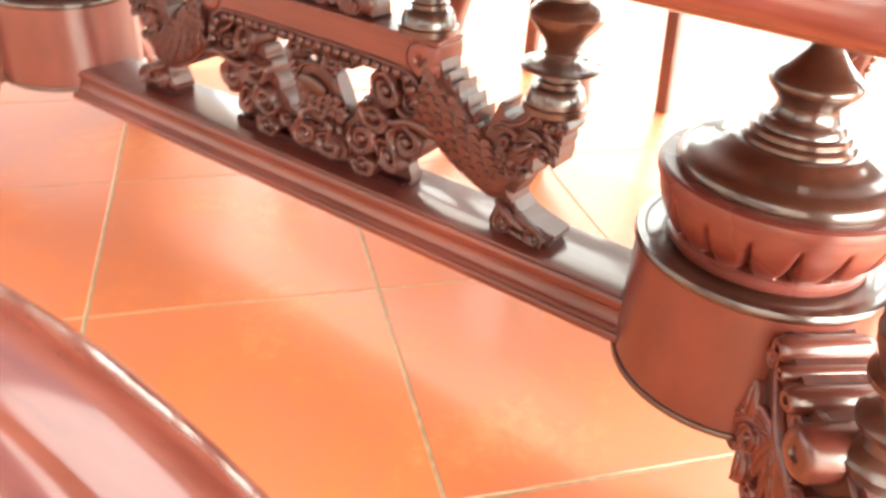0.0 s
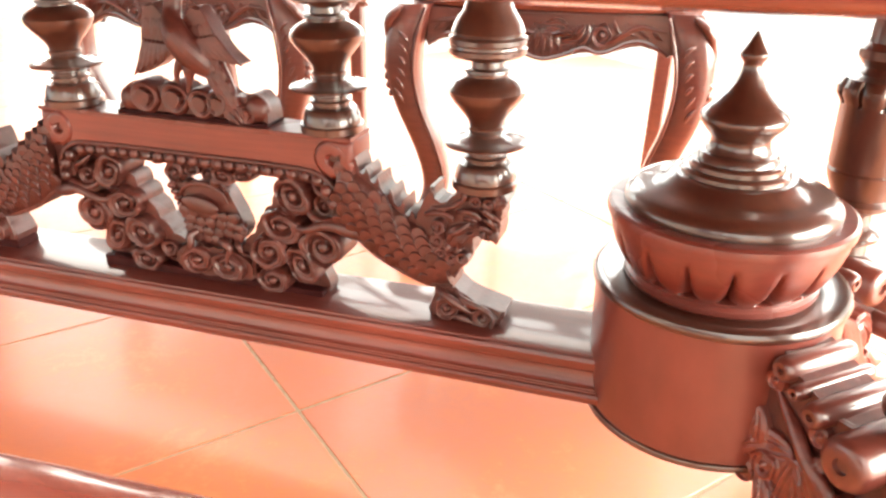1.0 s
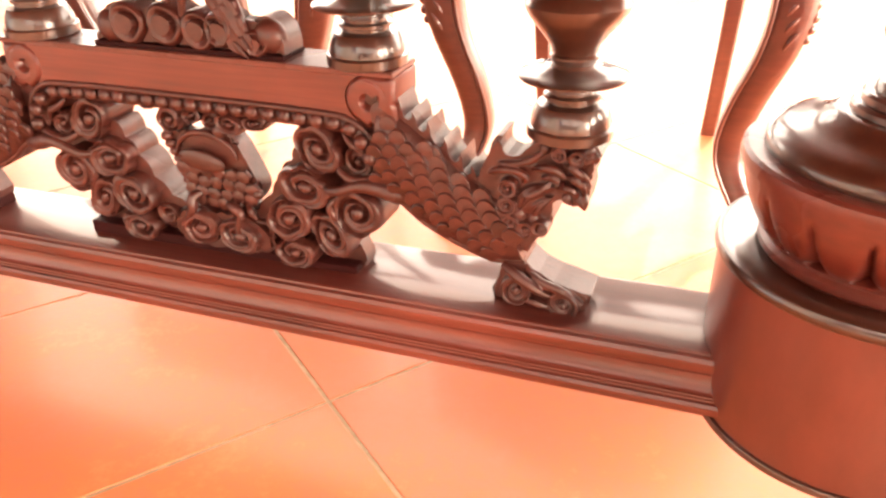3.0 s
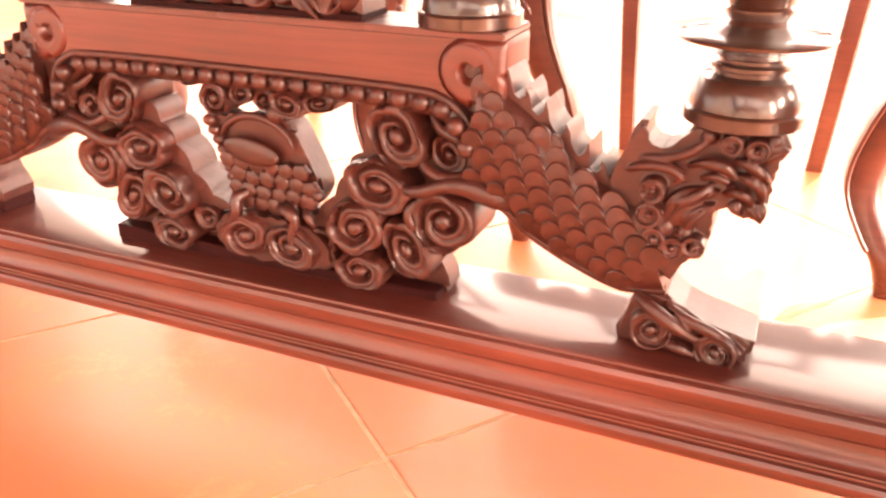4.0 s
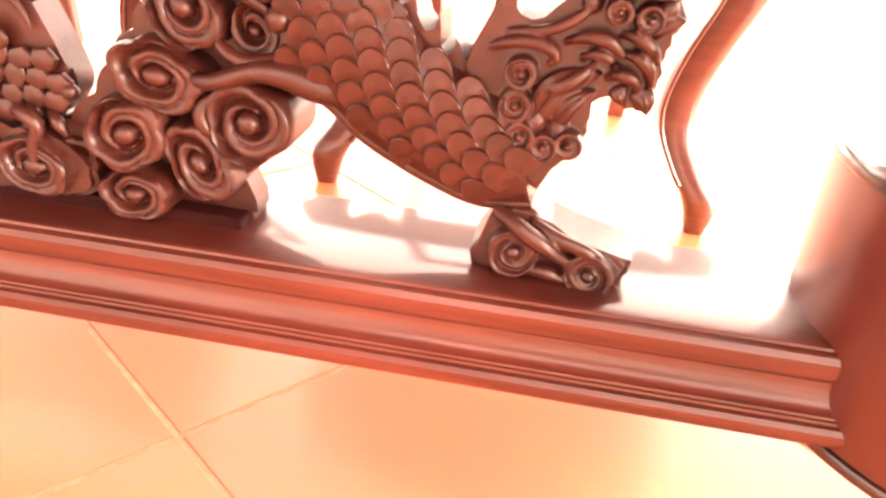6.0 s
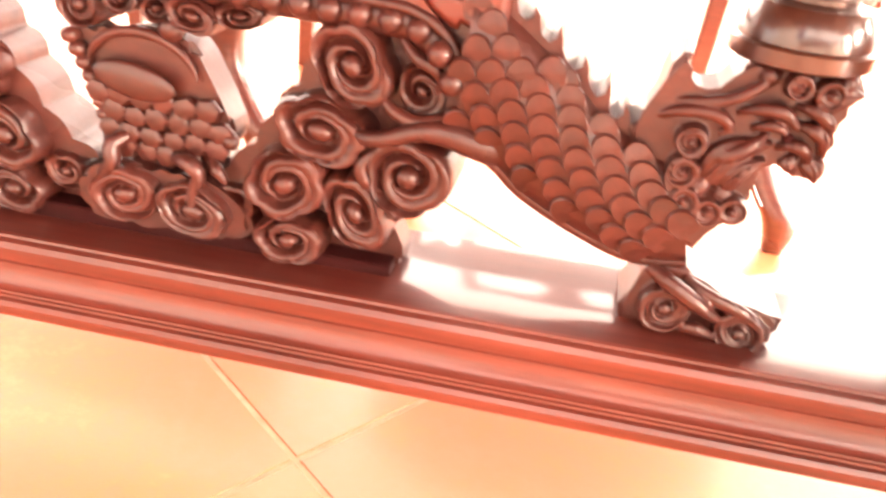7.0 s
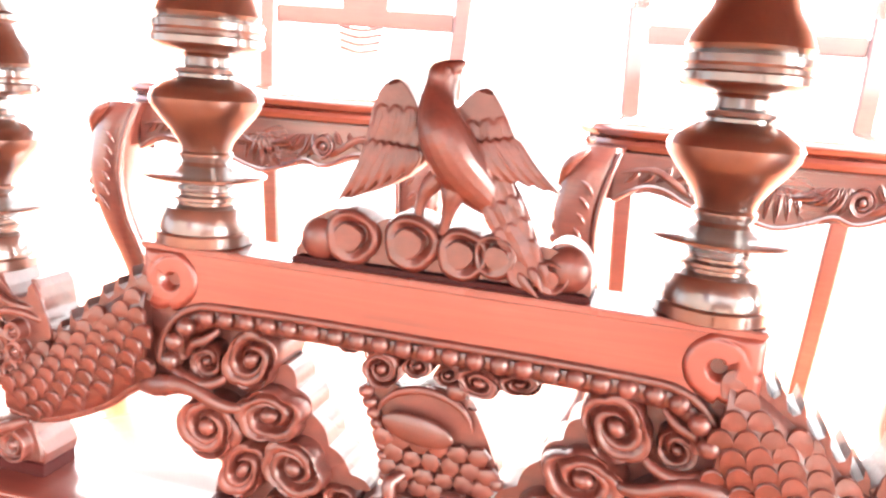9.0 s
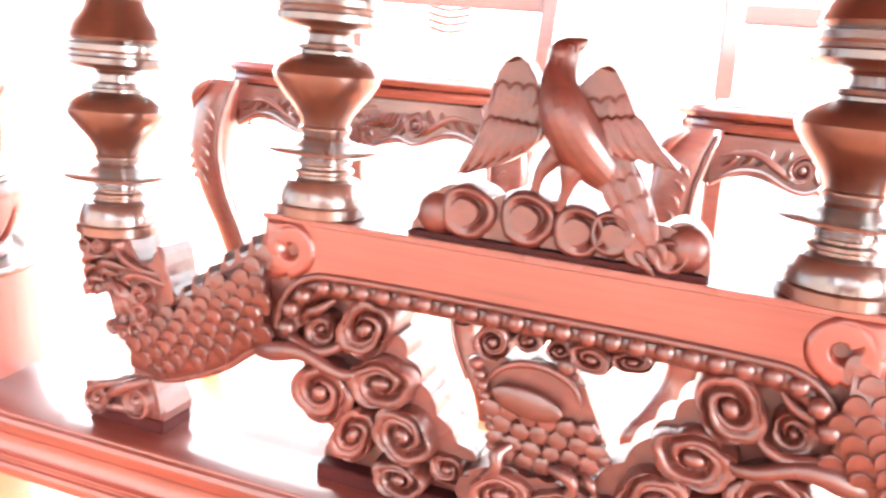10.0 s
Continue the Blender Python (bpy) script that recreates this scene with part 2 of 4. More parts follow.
def cloud_scroll(x, z, r, y0, y1, turn=0.0, hand=1, lobes=5, wave=0.07, turns=0.95, rise=0.009, stretch=1.0, bm=None, button=0.3):
    """A carved cloud: a lobed boss through the board's depth; a domed button, a deep channel that winds out round it, and flat bands with a fine cut line."""
    bm = bm or bmesh.new()
    nt, nr = 60, 26
    rings = []
    c, s = math.cos(turn), math.sin(turn)

    def put(rho, th, y):
        a, b = rho * math.cos(th), rho * math.sin(th) * stretch
        return bm.verts.new((x + a * c - b * s, y, z + a * s + b * c))

    for k in range(1, nr + 1):
        q = k / nr
        ring = []
        for i in range(nt):
            th = 2 * math.pi * i / nt
            lobe = abs(math.sin(lobes * th / 2 + 0.6)) ** 0.6
            rad = r * (1 + wave * lobe * q * q - wave * 0.6)
            wind = (q - button - 0.07) / (0.93 - button)
            phase = (turns * wind - hand * th / (2 * math.pi)) % 1.0
            gap = min(phase, 1 - phase)
            fine = abs(phase - 0.5)
            inner = min(1.0, max(0.0, (q - button) / 0.07))
            outer = min(1.0, max(0.0, (0.97 - q) / 0.1))
            channel = math.exp(-(gap / (0.2 - 0.1 * q)) ** 2) * outer * (1.0 - 0.35 * q)
            cutline = math.exp(-(fine / 0.06) ** 2) * outer * 0.16
            h = (0.64 + 0.34 * q ** 1.3) * (1 - 0.96 * max(channel, 0.8 * (1 - min(1.0, (q - button) / 0.13)) if q > button else 0.0) - cutline * inner)
            if q <= button:
                h = 0.5 + 0.5 * math.sqrt(max(0.0, 1 - (q / (button * 1.06)) ** 2))
            if q > 0.92:
                h *= math.sqrt(max(0.0, 1 - ((q - 0.92) / 0.08) ** 2)) * 0.85 + 0.15
            ring.append(put(rad * q, th, y0 - rise * max(h, 0.02)))
        rings.append(ring)
    mid = put(0, 0, y0 - rise)
    for i in range(nt):
        bm.faces.new((mid, rings[0][(i + 1) % nt], rings[0][i]))
    last = []
    for i in range(nt):
        v = rings[-1][i].co
        last.append(bm.verts.new((v.x, y1, v.z)))
    rings.append(last)
    for a, b in zip(rings, rings[1:]):
        for i in range(nt):
            bm.faces.new((a[i], a[(i + 1) % nt], b[(i + 1) % nt], b[i]))
    bm.faces.new(last)
    return bm


def boss(cx, cz, reach, height, y0, y1, nt=64, nr=22):
    """A block seen from the front whose outline is reach(angle) and whose face rises by height(share of the reach, distance, angle)."""
    bm = bmesh.new()
    rings = []
    for k in range(1, nr + 1):
        q = (k / nr) ** 1.1
        ring = []
        for i in range(nt):
            th = 2 * math.pi * i / nt
            rho = reach(th) * q
            ring.append(bm.verts.new((cx + rho * math.cos(th), y0 - height(q, rho, th), cz + rho * math.sin(th))))
        rings.append(ring)
    mid = bm.verts.new((cx, y0 - height(0, 0, 0), cz))
    for i in range(nt):
        bm.faces.new((mid, rings[0][(i + 1) % nt], rings[0][i]))
    rings.append([bm.verts.new((v.co.x, y1, v.co.z)) for v in rings[-1]])
    for a, b in zip(rings, rings[1:]):
        for i in range(nt):
            bm.faces.new((a[i], a[(i + 1) % nt], b[(i + 1) % nt], b[i]))
    bm.faces.new(rings[-1])
    return bm


def leaf(bm, root, tip, width, y, lift=0.004, bend=0.0, n=8, blunt=0.5):
    """A carved feather or leaf in x and z: pointed at the tip, with a raised midrib and sloping sides."""
    rx, rz = root
    dx, dz = tip[0] - rx, tip[1] - rz
    length = math.hypot(dx, dz)
    ux, uz = dx / length, dz / length
    nx, nz = -uz, ux
    rows = []
    for i in range(n + 1):
        f = i / n
        w = width * math.sin(math.pi * min(0.08 + 0.92 * f ** blunt, 1.0)) ** 0.6 * 0.5 if f < 1 else 0.0003
        o = bend * length * math.sin(math.pi * f)
        cx, cz = rx + ux * length * f + nx * o, rz + uz * length * f + nz * o
        up = lift * (0.55 + 0.45 * math.sin(math.pi * min(f * 1.15, 1.0)))
        rows.append([bm.verts.new((cx + nx * w * q, y - up * h, cz + nz * w * q)) for q, h in ((-1, -0.8), (-0.96, 0.55), (-0.5, 0.75), (-0.1, 0.62), (0, 1.0), (0.1, 0.62), (0.5, 0.75), (0.96, 0.55), (1, -0.8))])
    for a, c in zip(rows, rows[1:]):
        for j in range(8):
            bm.faces.new((a[j], a[j + 1], c[j + 1], c[j]))
        bm.faces.new((a[8], a[0], c[0], c[8]))
    bm.faces.new(rows[0][::-1])
    bm.faces.new(rows[-1])
    return bm


def moved(bm, m):
    bmesh.ops.transform(bm, matrix=m, verts=bm.verts)
    return bm


def empty(name, label, category, group="", m=None):
    ob = new(name)
    ob.empty_display_size = 0.1
    if m:
        ob.matrix_world = m
    return tagged(ob, label, category, group)


# ---------------------------------------------------------------- building and ground
FLOOR = -0.012
TILE_SIZE, TILE_TURN, TILE_AT = 0.468, radians(52.3), (0.094, 0.055)
structure("floor", box(-4.2, 4.2, -2.8, 3.0, -0.12, FLOOR - 0.0012), GROUT, "sand-coloured grout bed under a tiled floor", "floor")
bm = bmesh.new()
bmesh.ops.create_grid(bm, x_segments=2, y_segments=2, size=400)
moved(bm, Matrix.Translation((0, 0, -0.14)))
structure("ground", bm, PAVING, "pale sunlit concrete yard outside", "ground")
for name, x0, x1, ya, yb in (("wall_left", -4.4, -4.2, -2.65, 2.1), ("wall_right", 4.2, 4.4, -2.2, 1.6)):
    bm = bmesh.new()
    for y0, y1, z0, z1 in ((-2.8, ya, -0.12, 3.1), (yb, 3.0, -0.12, 3.1), (ya, yb, 3.0, 3.1)):
        box_into(bm, x0, x1, y0, y1, z0, z1)
    structure(name, bm, PLASTER, "cream plastered side wall with a wide opening", "wall")
bm = bmesh.new()
for x0, x1, z0, z1 in ((-4.2, -0.9, -0.12, 3.1), (4.1, 4.2, -0.12, 3.1), (-0.9, 4.1, -0.12, 0.9), (-0.9, 4.1, 3.0, 3.1)):
    box_into(bm, x0, x1, -2.8, -2.65, z0, z1)
structure("wall_back", bm, PLASTER, "cream plastered wall with a wide window opening", "wall")
bm = bmesh.new()
for x0, x1, y0, y1 in ((-4.4, -4.0, -2.8, 3.2), (2.8, 4.4, -2.8, 3.2), (-4.0, 2.8, -2.8, -1.9), (-4.0, 2.8, 1.2, 3.2)):
    box_into(bm, x0, x1, y0, y1, 3.1, 3.25)
structure("ceiling", bm, TIMBER, "plain brown timber ceiling with a skylight opening", "ceiling")

Y0 = 0.024          # the table's long axis
TOP = 0.235         # top of the stretcher beam

# ---------------------------------------------------------------- the carved table
table = empty("dining_table", "dark red lacquered hardwood table with a richly carved openwork stretcher", "table")

# stretcher beam, moulded on both sides
half = [(0.072, 0.1800), (0.0762, 0.1821), (0.0772, 0.1862), (0.0768, 0.1904), (0.0745, 0.1931), (0.0712, 0.1937), (0.0708, 0.1954), (0.0692, 0.1959), (0.0688, 0.1974), (0.0668, 0.1980), (0.0634, 0.2013), (0.061, 0.2061), (0.0598, 0.2108), (0.0594, 0.2149),
        (0.0582, 0.2157), (0.058, 0.2172), (0.0606, 0.2179), (0.0614, 0.2222), (0.0612, 0.2279), (0.0588, 0.2314), (0.0542, 0.2326), (0.0535, 0.2342), (0.051, TOP)]
section = [(Y0 - d, z) for d, z in half] + [(Y0 + d, z) for d, z in half[::-1]]
bm = bmesh.new()
# the beam sits a little out of level
a, b = ([bm.verts.new((x, y, z - 0.0045 + 0.019 * x)) for y, z in section] for x in (-0.61, 0.575))
for i in range(len(section)):
    j = (i + 1) % len(section)
    bm.faces.new((a[i], a[j], b[j], b[i]))
bm.faces.new(a)
bm.faces.new(b)
beam = part("stretcher_beam", bm, STREAKED, table, "moulded stretcher beam with a polished top", smooth=28)
beam.data.materials.append(BEAMTOP)
for face in beam.data.polygons:
    if face.normal.z > 0.95 and face.area > 0.09:
        face.material_index = 1


def hub(cx):
    drum = [(0.10, 0.176), (0.134, 0.175), (0.138, 0.1775), (0.1385, 0.1805), (0.137, 0.1838), (0.1345, 0.1848), (0.1345, 0.3335), (0.1368, 0.3345), (0.1388, 0.3375), (0.1388, 0.3415), (0.1365, 0.3448),
            (0.125, 0.346), (0.116, 0.3415), (0.1, 0.3415)]
    body = part("drum", moved(lathe(drum, 64), Matrix.Translation((cx, Y0, 0))), DRUMWOOD, table, "plain round drum with thin beaded rims", smooth=35)
    body.data.materials.append(TURNED)
    for face in body.data.polygons:
        if face.center.z > 0.334 or face.center.z < 0.1845:
            face.material_index = 1
    bowl = [(0.101, 0.341), (0.104, 0.345), (0.104, 0.351), (0.1, 0.354), (0.102, 0.358)]
    bowl += [(0.104 + 0.021 * math.sin(k / 15 * 1.5) ** 0.8, 0.36 + 0.056 * k / 15) for k in range(16)]
    bowl += [(0.1285, 0.4175), (0.1295, 0.423), (0.1285, 0.428), (0.125, 0.4305), (0.118, 0.4305), (0.1, 0.43)]
    lid = part("bowl", moved(lathe(bowl, 238, lambda z: (17, 0.019 * max(0.0, min(1.0, (0.407 - z) / 0.036)) if z > 0.3585 else 0.0, 1.5 + 8 * max(0.0, (z - 0.36) / 0.042))), Matrix.Translation((cx, Y0, 0))), ROSEWOOD, table, "gadrooned bowl with rounded lobes", smooth=35)
    dome = [(0.112, 0.429), (0.1125, 0.4325), (0.1118, 0.438), (0.1082, 0.4432), (0.102, 0.4472), (0.094, 0.4495), (0.0855, 0.4512), (0.0775, 0.454), (0.071, 0.4582), (0.0655, 0.4635), (0.061, 0.4648), (0.056, 0.465), (0.0555, 0.4695),
            (0.053, 0.472), (0.0495, 0.4725), (0.049, 0.4775), (0.0465, 0.48), (0.0425, 0.4805), (0.041, 0.4855), (0.0385, 0.4885), (0.034, 0.4895), (0.031, 0.494), (0.03, 0.5)]
    part("dome", moved(lathe(dome, 64), Matrix.Translation((cx, Y0, 0))), TURNED, table, "stepped domed cover", smooth=30)
    tip = smooth_profile([(0.03, 0.499), (0.031, 0.505), (0.035, 0.51), (0.043, 0.52), (0.0435, 0.527), (0.037, 0.535), (0.0325, 0.5385), (0.026, 0.545), (0.0165, 0.557), (0.011, 0.57), (0.0092, 0.579),
                          (0.0125, 0.584), (0.0138, 0.589), (0.010, 0.595), (0.006, 0.602), (0.001, 0.611)], 46)
    part("finial", moved(lathe(tip, 48), Matrix.Translation((cx, Y0, 0))), TURNED, table, "pointed turned finial")


SPINDLE = [(0.037, 0.0), (0.0393, 0.0015), (0.0395, 0.0095), (0.0385, 0.0108), (0.0364, 0.0113), (0.0362, 0.0155), (0.0345, 0.0225), (0.0318, 0.0285), (0.0305, 0.0305), (0.0262, 0.031), (0.0225, 0.0325), (0.0225, 0.035), (0.0255, 0.0365), (0.0255, 0.039),
           (0.0205, 0.0405), (0.0205, 0.0425), (0.0235, 0.044), (0.0225, 0.0465), (0.0285, 0.0495), (0.042, 0.0528), (0.0485, 0.0548), (0.049, 0.0566), (0.0475, 0.0576), (0.039, 0.0588), (0.028, 0.0605), (0.0205, 0.064), (0.019, 0.067), (0.0215, 0.0715), (0.0215, 0.0735), (0.0195, 0.0755),
           (0.022, 0.083), (0.029, 0.0925), (0.0375, 0.1025), (0.0435, 0.1115), (0.0445, 0.117), (0.042, 0.1225), (0.035, 0.128), (0.0275, 0.132), (0.0235, 0.1335), (0.0235, 0.136), (0.026, 0.1375), (0.0255, 0.1405),
           (0.0185, 0.1425), (0.018, 0.149), (0.021, 0.152), (0.04, 0.1555), (0.044, 0.159), (0.044, 0.164), (0.0428, 0.1655), (0.0425, 0.1685), (0.0437, 0.1705), (0.0435, 0.1755), (0.039, 0.178),
           (0.041, 0.182), (0.037, 0.192), (0.028, 0.205), (0.025, 0.215), (0.03, 0.218), (0.03, 0.222), (0.024, 0.225)]


def spindle(cx, base, top=0.706):
    profile = [(r, base + z) for r, z in SPINDLE] + [(0.023, base + 0.232), (0.027, top - 0.008), (0.036, top - 0.004), (0.036, top)]
    part("spindle", moved(lathe(profile, 48), Matrix.Translation((cx, Y0, 0))), TURNED, table, "turned spindle with a bulb and a sharp disc", smooth=32)


def table_leg(cx, angle):
    """A scrolled carved leg on a drum, with a turned post on it up to the table top."""
    m = Matrix.Translation((cx, Y0, 0)) @ Matrix.Rotation(angle, 4, "Z")
    out = spline([(0.11, 0.318), (0.17, 0.312), (0.225, 0.292), (0.285, 0.285), (0.315, 0.262), (0.31, 0.225), (0.29, 0.185), (0.30, 0.14), (0.335, 0.10), (0.385, 0.075), (0.415, 0.045), (0.41, 0.0),
                  (0.385, FLOOR), (0.35, FLOOR + 0.004), (0.325, 0.03), (0.28, 0.05), (0.235, 0.085), (0.2, 0.125), (0.165, 0.155), (0.11, 0.18)], 60, True)
    leg = part("leg", moved(slab(out, -0.036, 0.036, 0.008), m), CARVED, table, "scrolled leg with reeded rolls and leaf carving")
    for s, z, r in ((0.146, 0.316, 0.0135), (0.169, 0.305, 0.0085), (0.196, 0.298, 0.0135), (0.243, 0.281, 0.0265), (0.297, 0.252, 0.025), (0.306, 0.203, 0.018)):
        w = 0.036 + 0.2 * (s - 0.13)
        pr = [(r * 0.25, -w - 0.004), (r * 0.3, -w - 0.008), (r * 0.62, -w - 0.0085), (r * 0.85, -w - 0.006), (r, -w), (r, w), (r * 0.85, w + 0.006), (r * 0.62, w + 0.0085), (r * 0.3, w + 0.008), (r * 0.25, w + 0.004)]
        part("roll", moved(lathe(pr, 20), m @ Matrix.Translation((s, 0, z)) @ Matrix.Rotation(radians(90), 4, "X")), POLISHED, leg, "rounded polished roll")
    for side in (-1, 1):
        bm = bmesh.new()
        for s, z, r, t, hand in ((0.252, 0.212, 0.027, 2.0, -1), (0.282, 0.128, 0.022, 3.3, -1), (0.332, 0.066, 0.025, 0.4, 1), (0.38, 0.04, 0.03, 2.4, -1), (0.15, 0.205, 0.018, 4.0, 1)):
            cloud_scroll(s, z, r, -0.036, -0.02, t, hand, 5, 0.15, 1.2, 0.016, 0.85, bm)
        # a broad ribbed leaf, long drooping leaf strands and small curled tips
        for k in range(7):
            a = radians(205 + 17 * k)
            leaf(bm, (0.178, 0.232), (0.178 + (0.062 + 0.008 * (k % 3)) * math.cos(a), 0.232 + (0.075 + 0.008 * (k % 3)) * math.sin(a)), 0.026, -0.034 - 0.002 * (k % 2), 0.013, 0.08 * (k - 3), 10, 0.7)
        for k in range(6):
            lift = 0.012 * k
            flow = spline([(0.135 + 0.45 * lift, -0.035, 0.292 - 0.3 * lift), (0.185 + 0.3 * lift, -0.044 - 0.002 * (k % 2), 0.25 - 0.2 * lift), (0.232, -0.046, 0.2 - 0.55 * lift + 0.02), (0.272 - 0.3 * lift, -0.045, 0.14 - 0.3 * lift + 0.02), (0.33 - 0.2 * lift, -0.042, 0.085 - 0.5 * lift + 0.02), (0.385 - 0.4 * lift, -0.038, 0.06 - 0.5 * lift + 0.02)], 26)
            sweep(flow, [0.0015 + 0.0075 * math.sin(math.pi * min(1.0, m / 25 * 1.05)) ** 0.7 for m in range(26)], 9, 0.8, True, bm)
        for k, (px, pz, way, n) in enumerate(((0.125, 0.262, -100, 0.06), (0.142, 0.228, -115, 0.062), (0.15, 0.19, -95, 0.05), (0.205, 0.255, -60, 0.075), (0.248, 0.225, -75, 0.07), (0.222, 0.15, -95, 0.07), (0.262, 0.13, -110, 0.06), (0.29, 0.16, -30, 0.06), (0.31, 0.1, -80, 0.06), (0.352, 0.085, -40, 0.06))):
            a = radians(way)
            leaf(bm, (px, pz), (px + n * math.cos(a), pz + n * math.sin(a)), 0.026, -0.037 - 0.003 * (k % 3), 0.016, 0.22 * (-1) ** k, 10, 0.7)
        for px, pz, r in ((0.122, 0.176, 0.014), (0.172, 0.148, 0.013), (0.21, 0.112, 0.013), (0.268, 0.062, 0.012), (0.14, 0.3, 0.011), (0.2, 0.275, 0.012)):
            cloud_scroll(px, pz, r, -0.034, 0.0, 1.0, 1, 3, 0.08, 1.1, 0.012, 1.0, bm)
        if side > 0:
            moved(bm, Matrix.Diagonal((1, -1, 1, 1)))
        fused(part("leaf_carving", moved(bm, m), STREAKED, leg, "deeply carved curling leaves"), 0.0014)
    post = [(0.028, 0.27), (0.036, 0.285), (0.038, 0.295), (0.034, 0.302), (0.024, 0.308), (0.023, 0.32), (0.034, 0.327), (0.036, 0.334), (0.031, 0.341), (0.021, 0.347), (0.02, 0.36), (0.03, 0.366), (0.039, 0.372), (0.04, 0.378), (0.034, 0.384),
            (0.036, 0.39), (0.042, 0.405), (0.045, 0.418), (0.043, 0.421), (0.0445, 0.425), (0.045, 0.5), (0.047, 0.504), (0.0515, 0.512), (0.0515, 0.522), (0.045, 0.532), (0.033, 0.537), (0.028, 0.545), (0.036, 0.556), (0.036, 0.566), (0.028, 0.574),
            (0.026, 0.6), (0.032, 0.65), (0.04, 0.67), (0.042, 0.706)]
    part("post", moved(lathe(post, 96, lambda z: (10, 0.009, 3) if 0.503 < z < 0.53 else ((10, 0.003, 4) if 0.43 < z < 0.5 else (10, 0.0, 1))), m @ Matrix.Translation((0.262, 0, 0))), TURNED, table, "turned and fluted post", smooth=32)


LEFT = -0.014       # the left carving stands a little further out


def mirrored(bm, sign, shift=0.0):
    return moved(bm, Matrix.Translation((shift, 0, 0)) @ Matrix.Diagonal((sign, 1, 1, 1))) if sign < 0 else bm


# one tongue-shaped scale; the rounded free end points to -x
def scale_mesh(sign):
    bm = bmesh.new()
    rim = [(math.cos(radians(90 + 180 * k / 12)) * 1.08, math.sin(radians(90 + 180 * k / 12)) * 0.98) for k in range(13)]
    rim += [(0.55, -0.96), (1.0, -0.85), (1.0, 0.85), (0.55, 0.96)]

    def ring(grow, shift, lift):
        return [bm.verts.new((x * 0.0096 * grow + shift, -lift * min(1.0, max(0.0, (0.95 - x) / 1.2)), z * 0.0088 * grow)) for x, z in rim]

    rings = [ring(1.0, 0.0, -0.002), ring(1.0, 0.0, 0.0018), ring(0.93, 0.0002, 0.0027), ring(0.84, 0.0006, 0.0024), ring(0.45, 0.001, 0.003)]
    n = len(rim)
    for a, b in zip(rings, rings[1:]):
        for i in range(n):
            bm.faces.new((a[i], a[(i + 1) % n], b[(i + 1) % n], b[i]))
    bm.faces.new(rings[-1])
    bm.faces.new(rings[0][::-1])
    return mesh_of(mirrored(bm, sign), "scale", 40)


def inside(p, poly):
    hit = False
    for (x0, z0), (x1, z1) in zip(poly, poly[1:] + poly[:1]):
        if (z0 > p[1]) != (z1 > p[1]) and p[0] < x0 + (p[1] - z0) / (z1 - z0) * (x1 - x0):
            hit = not hit
    return hit


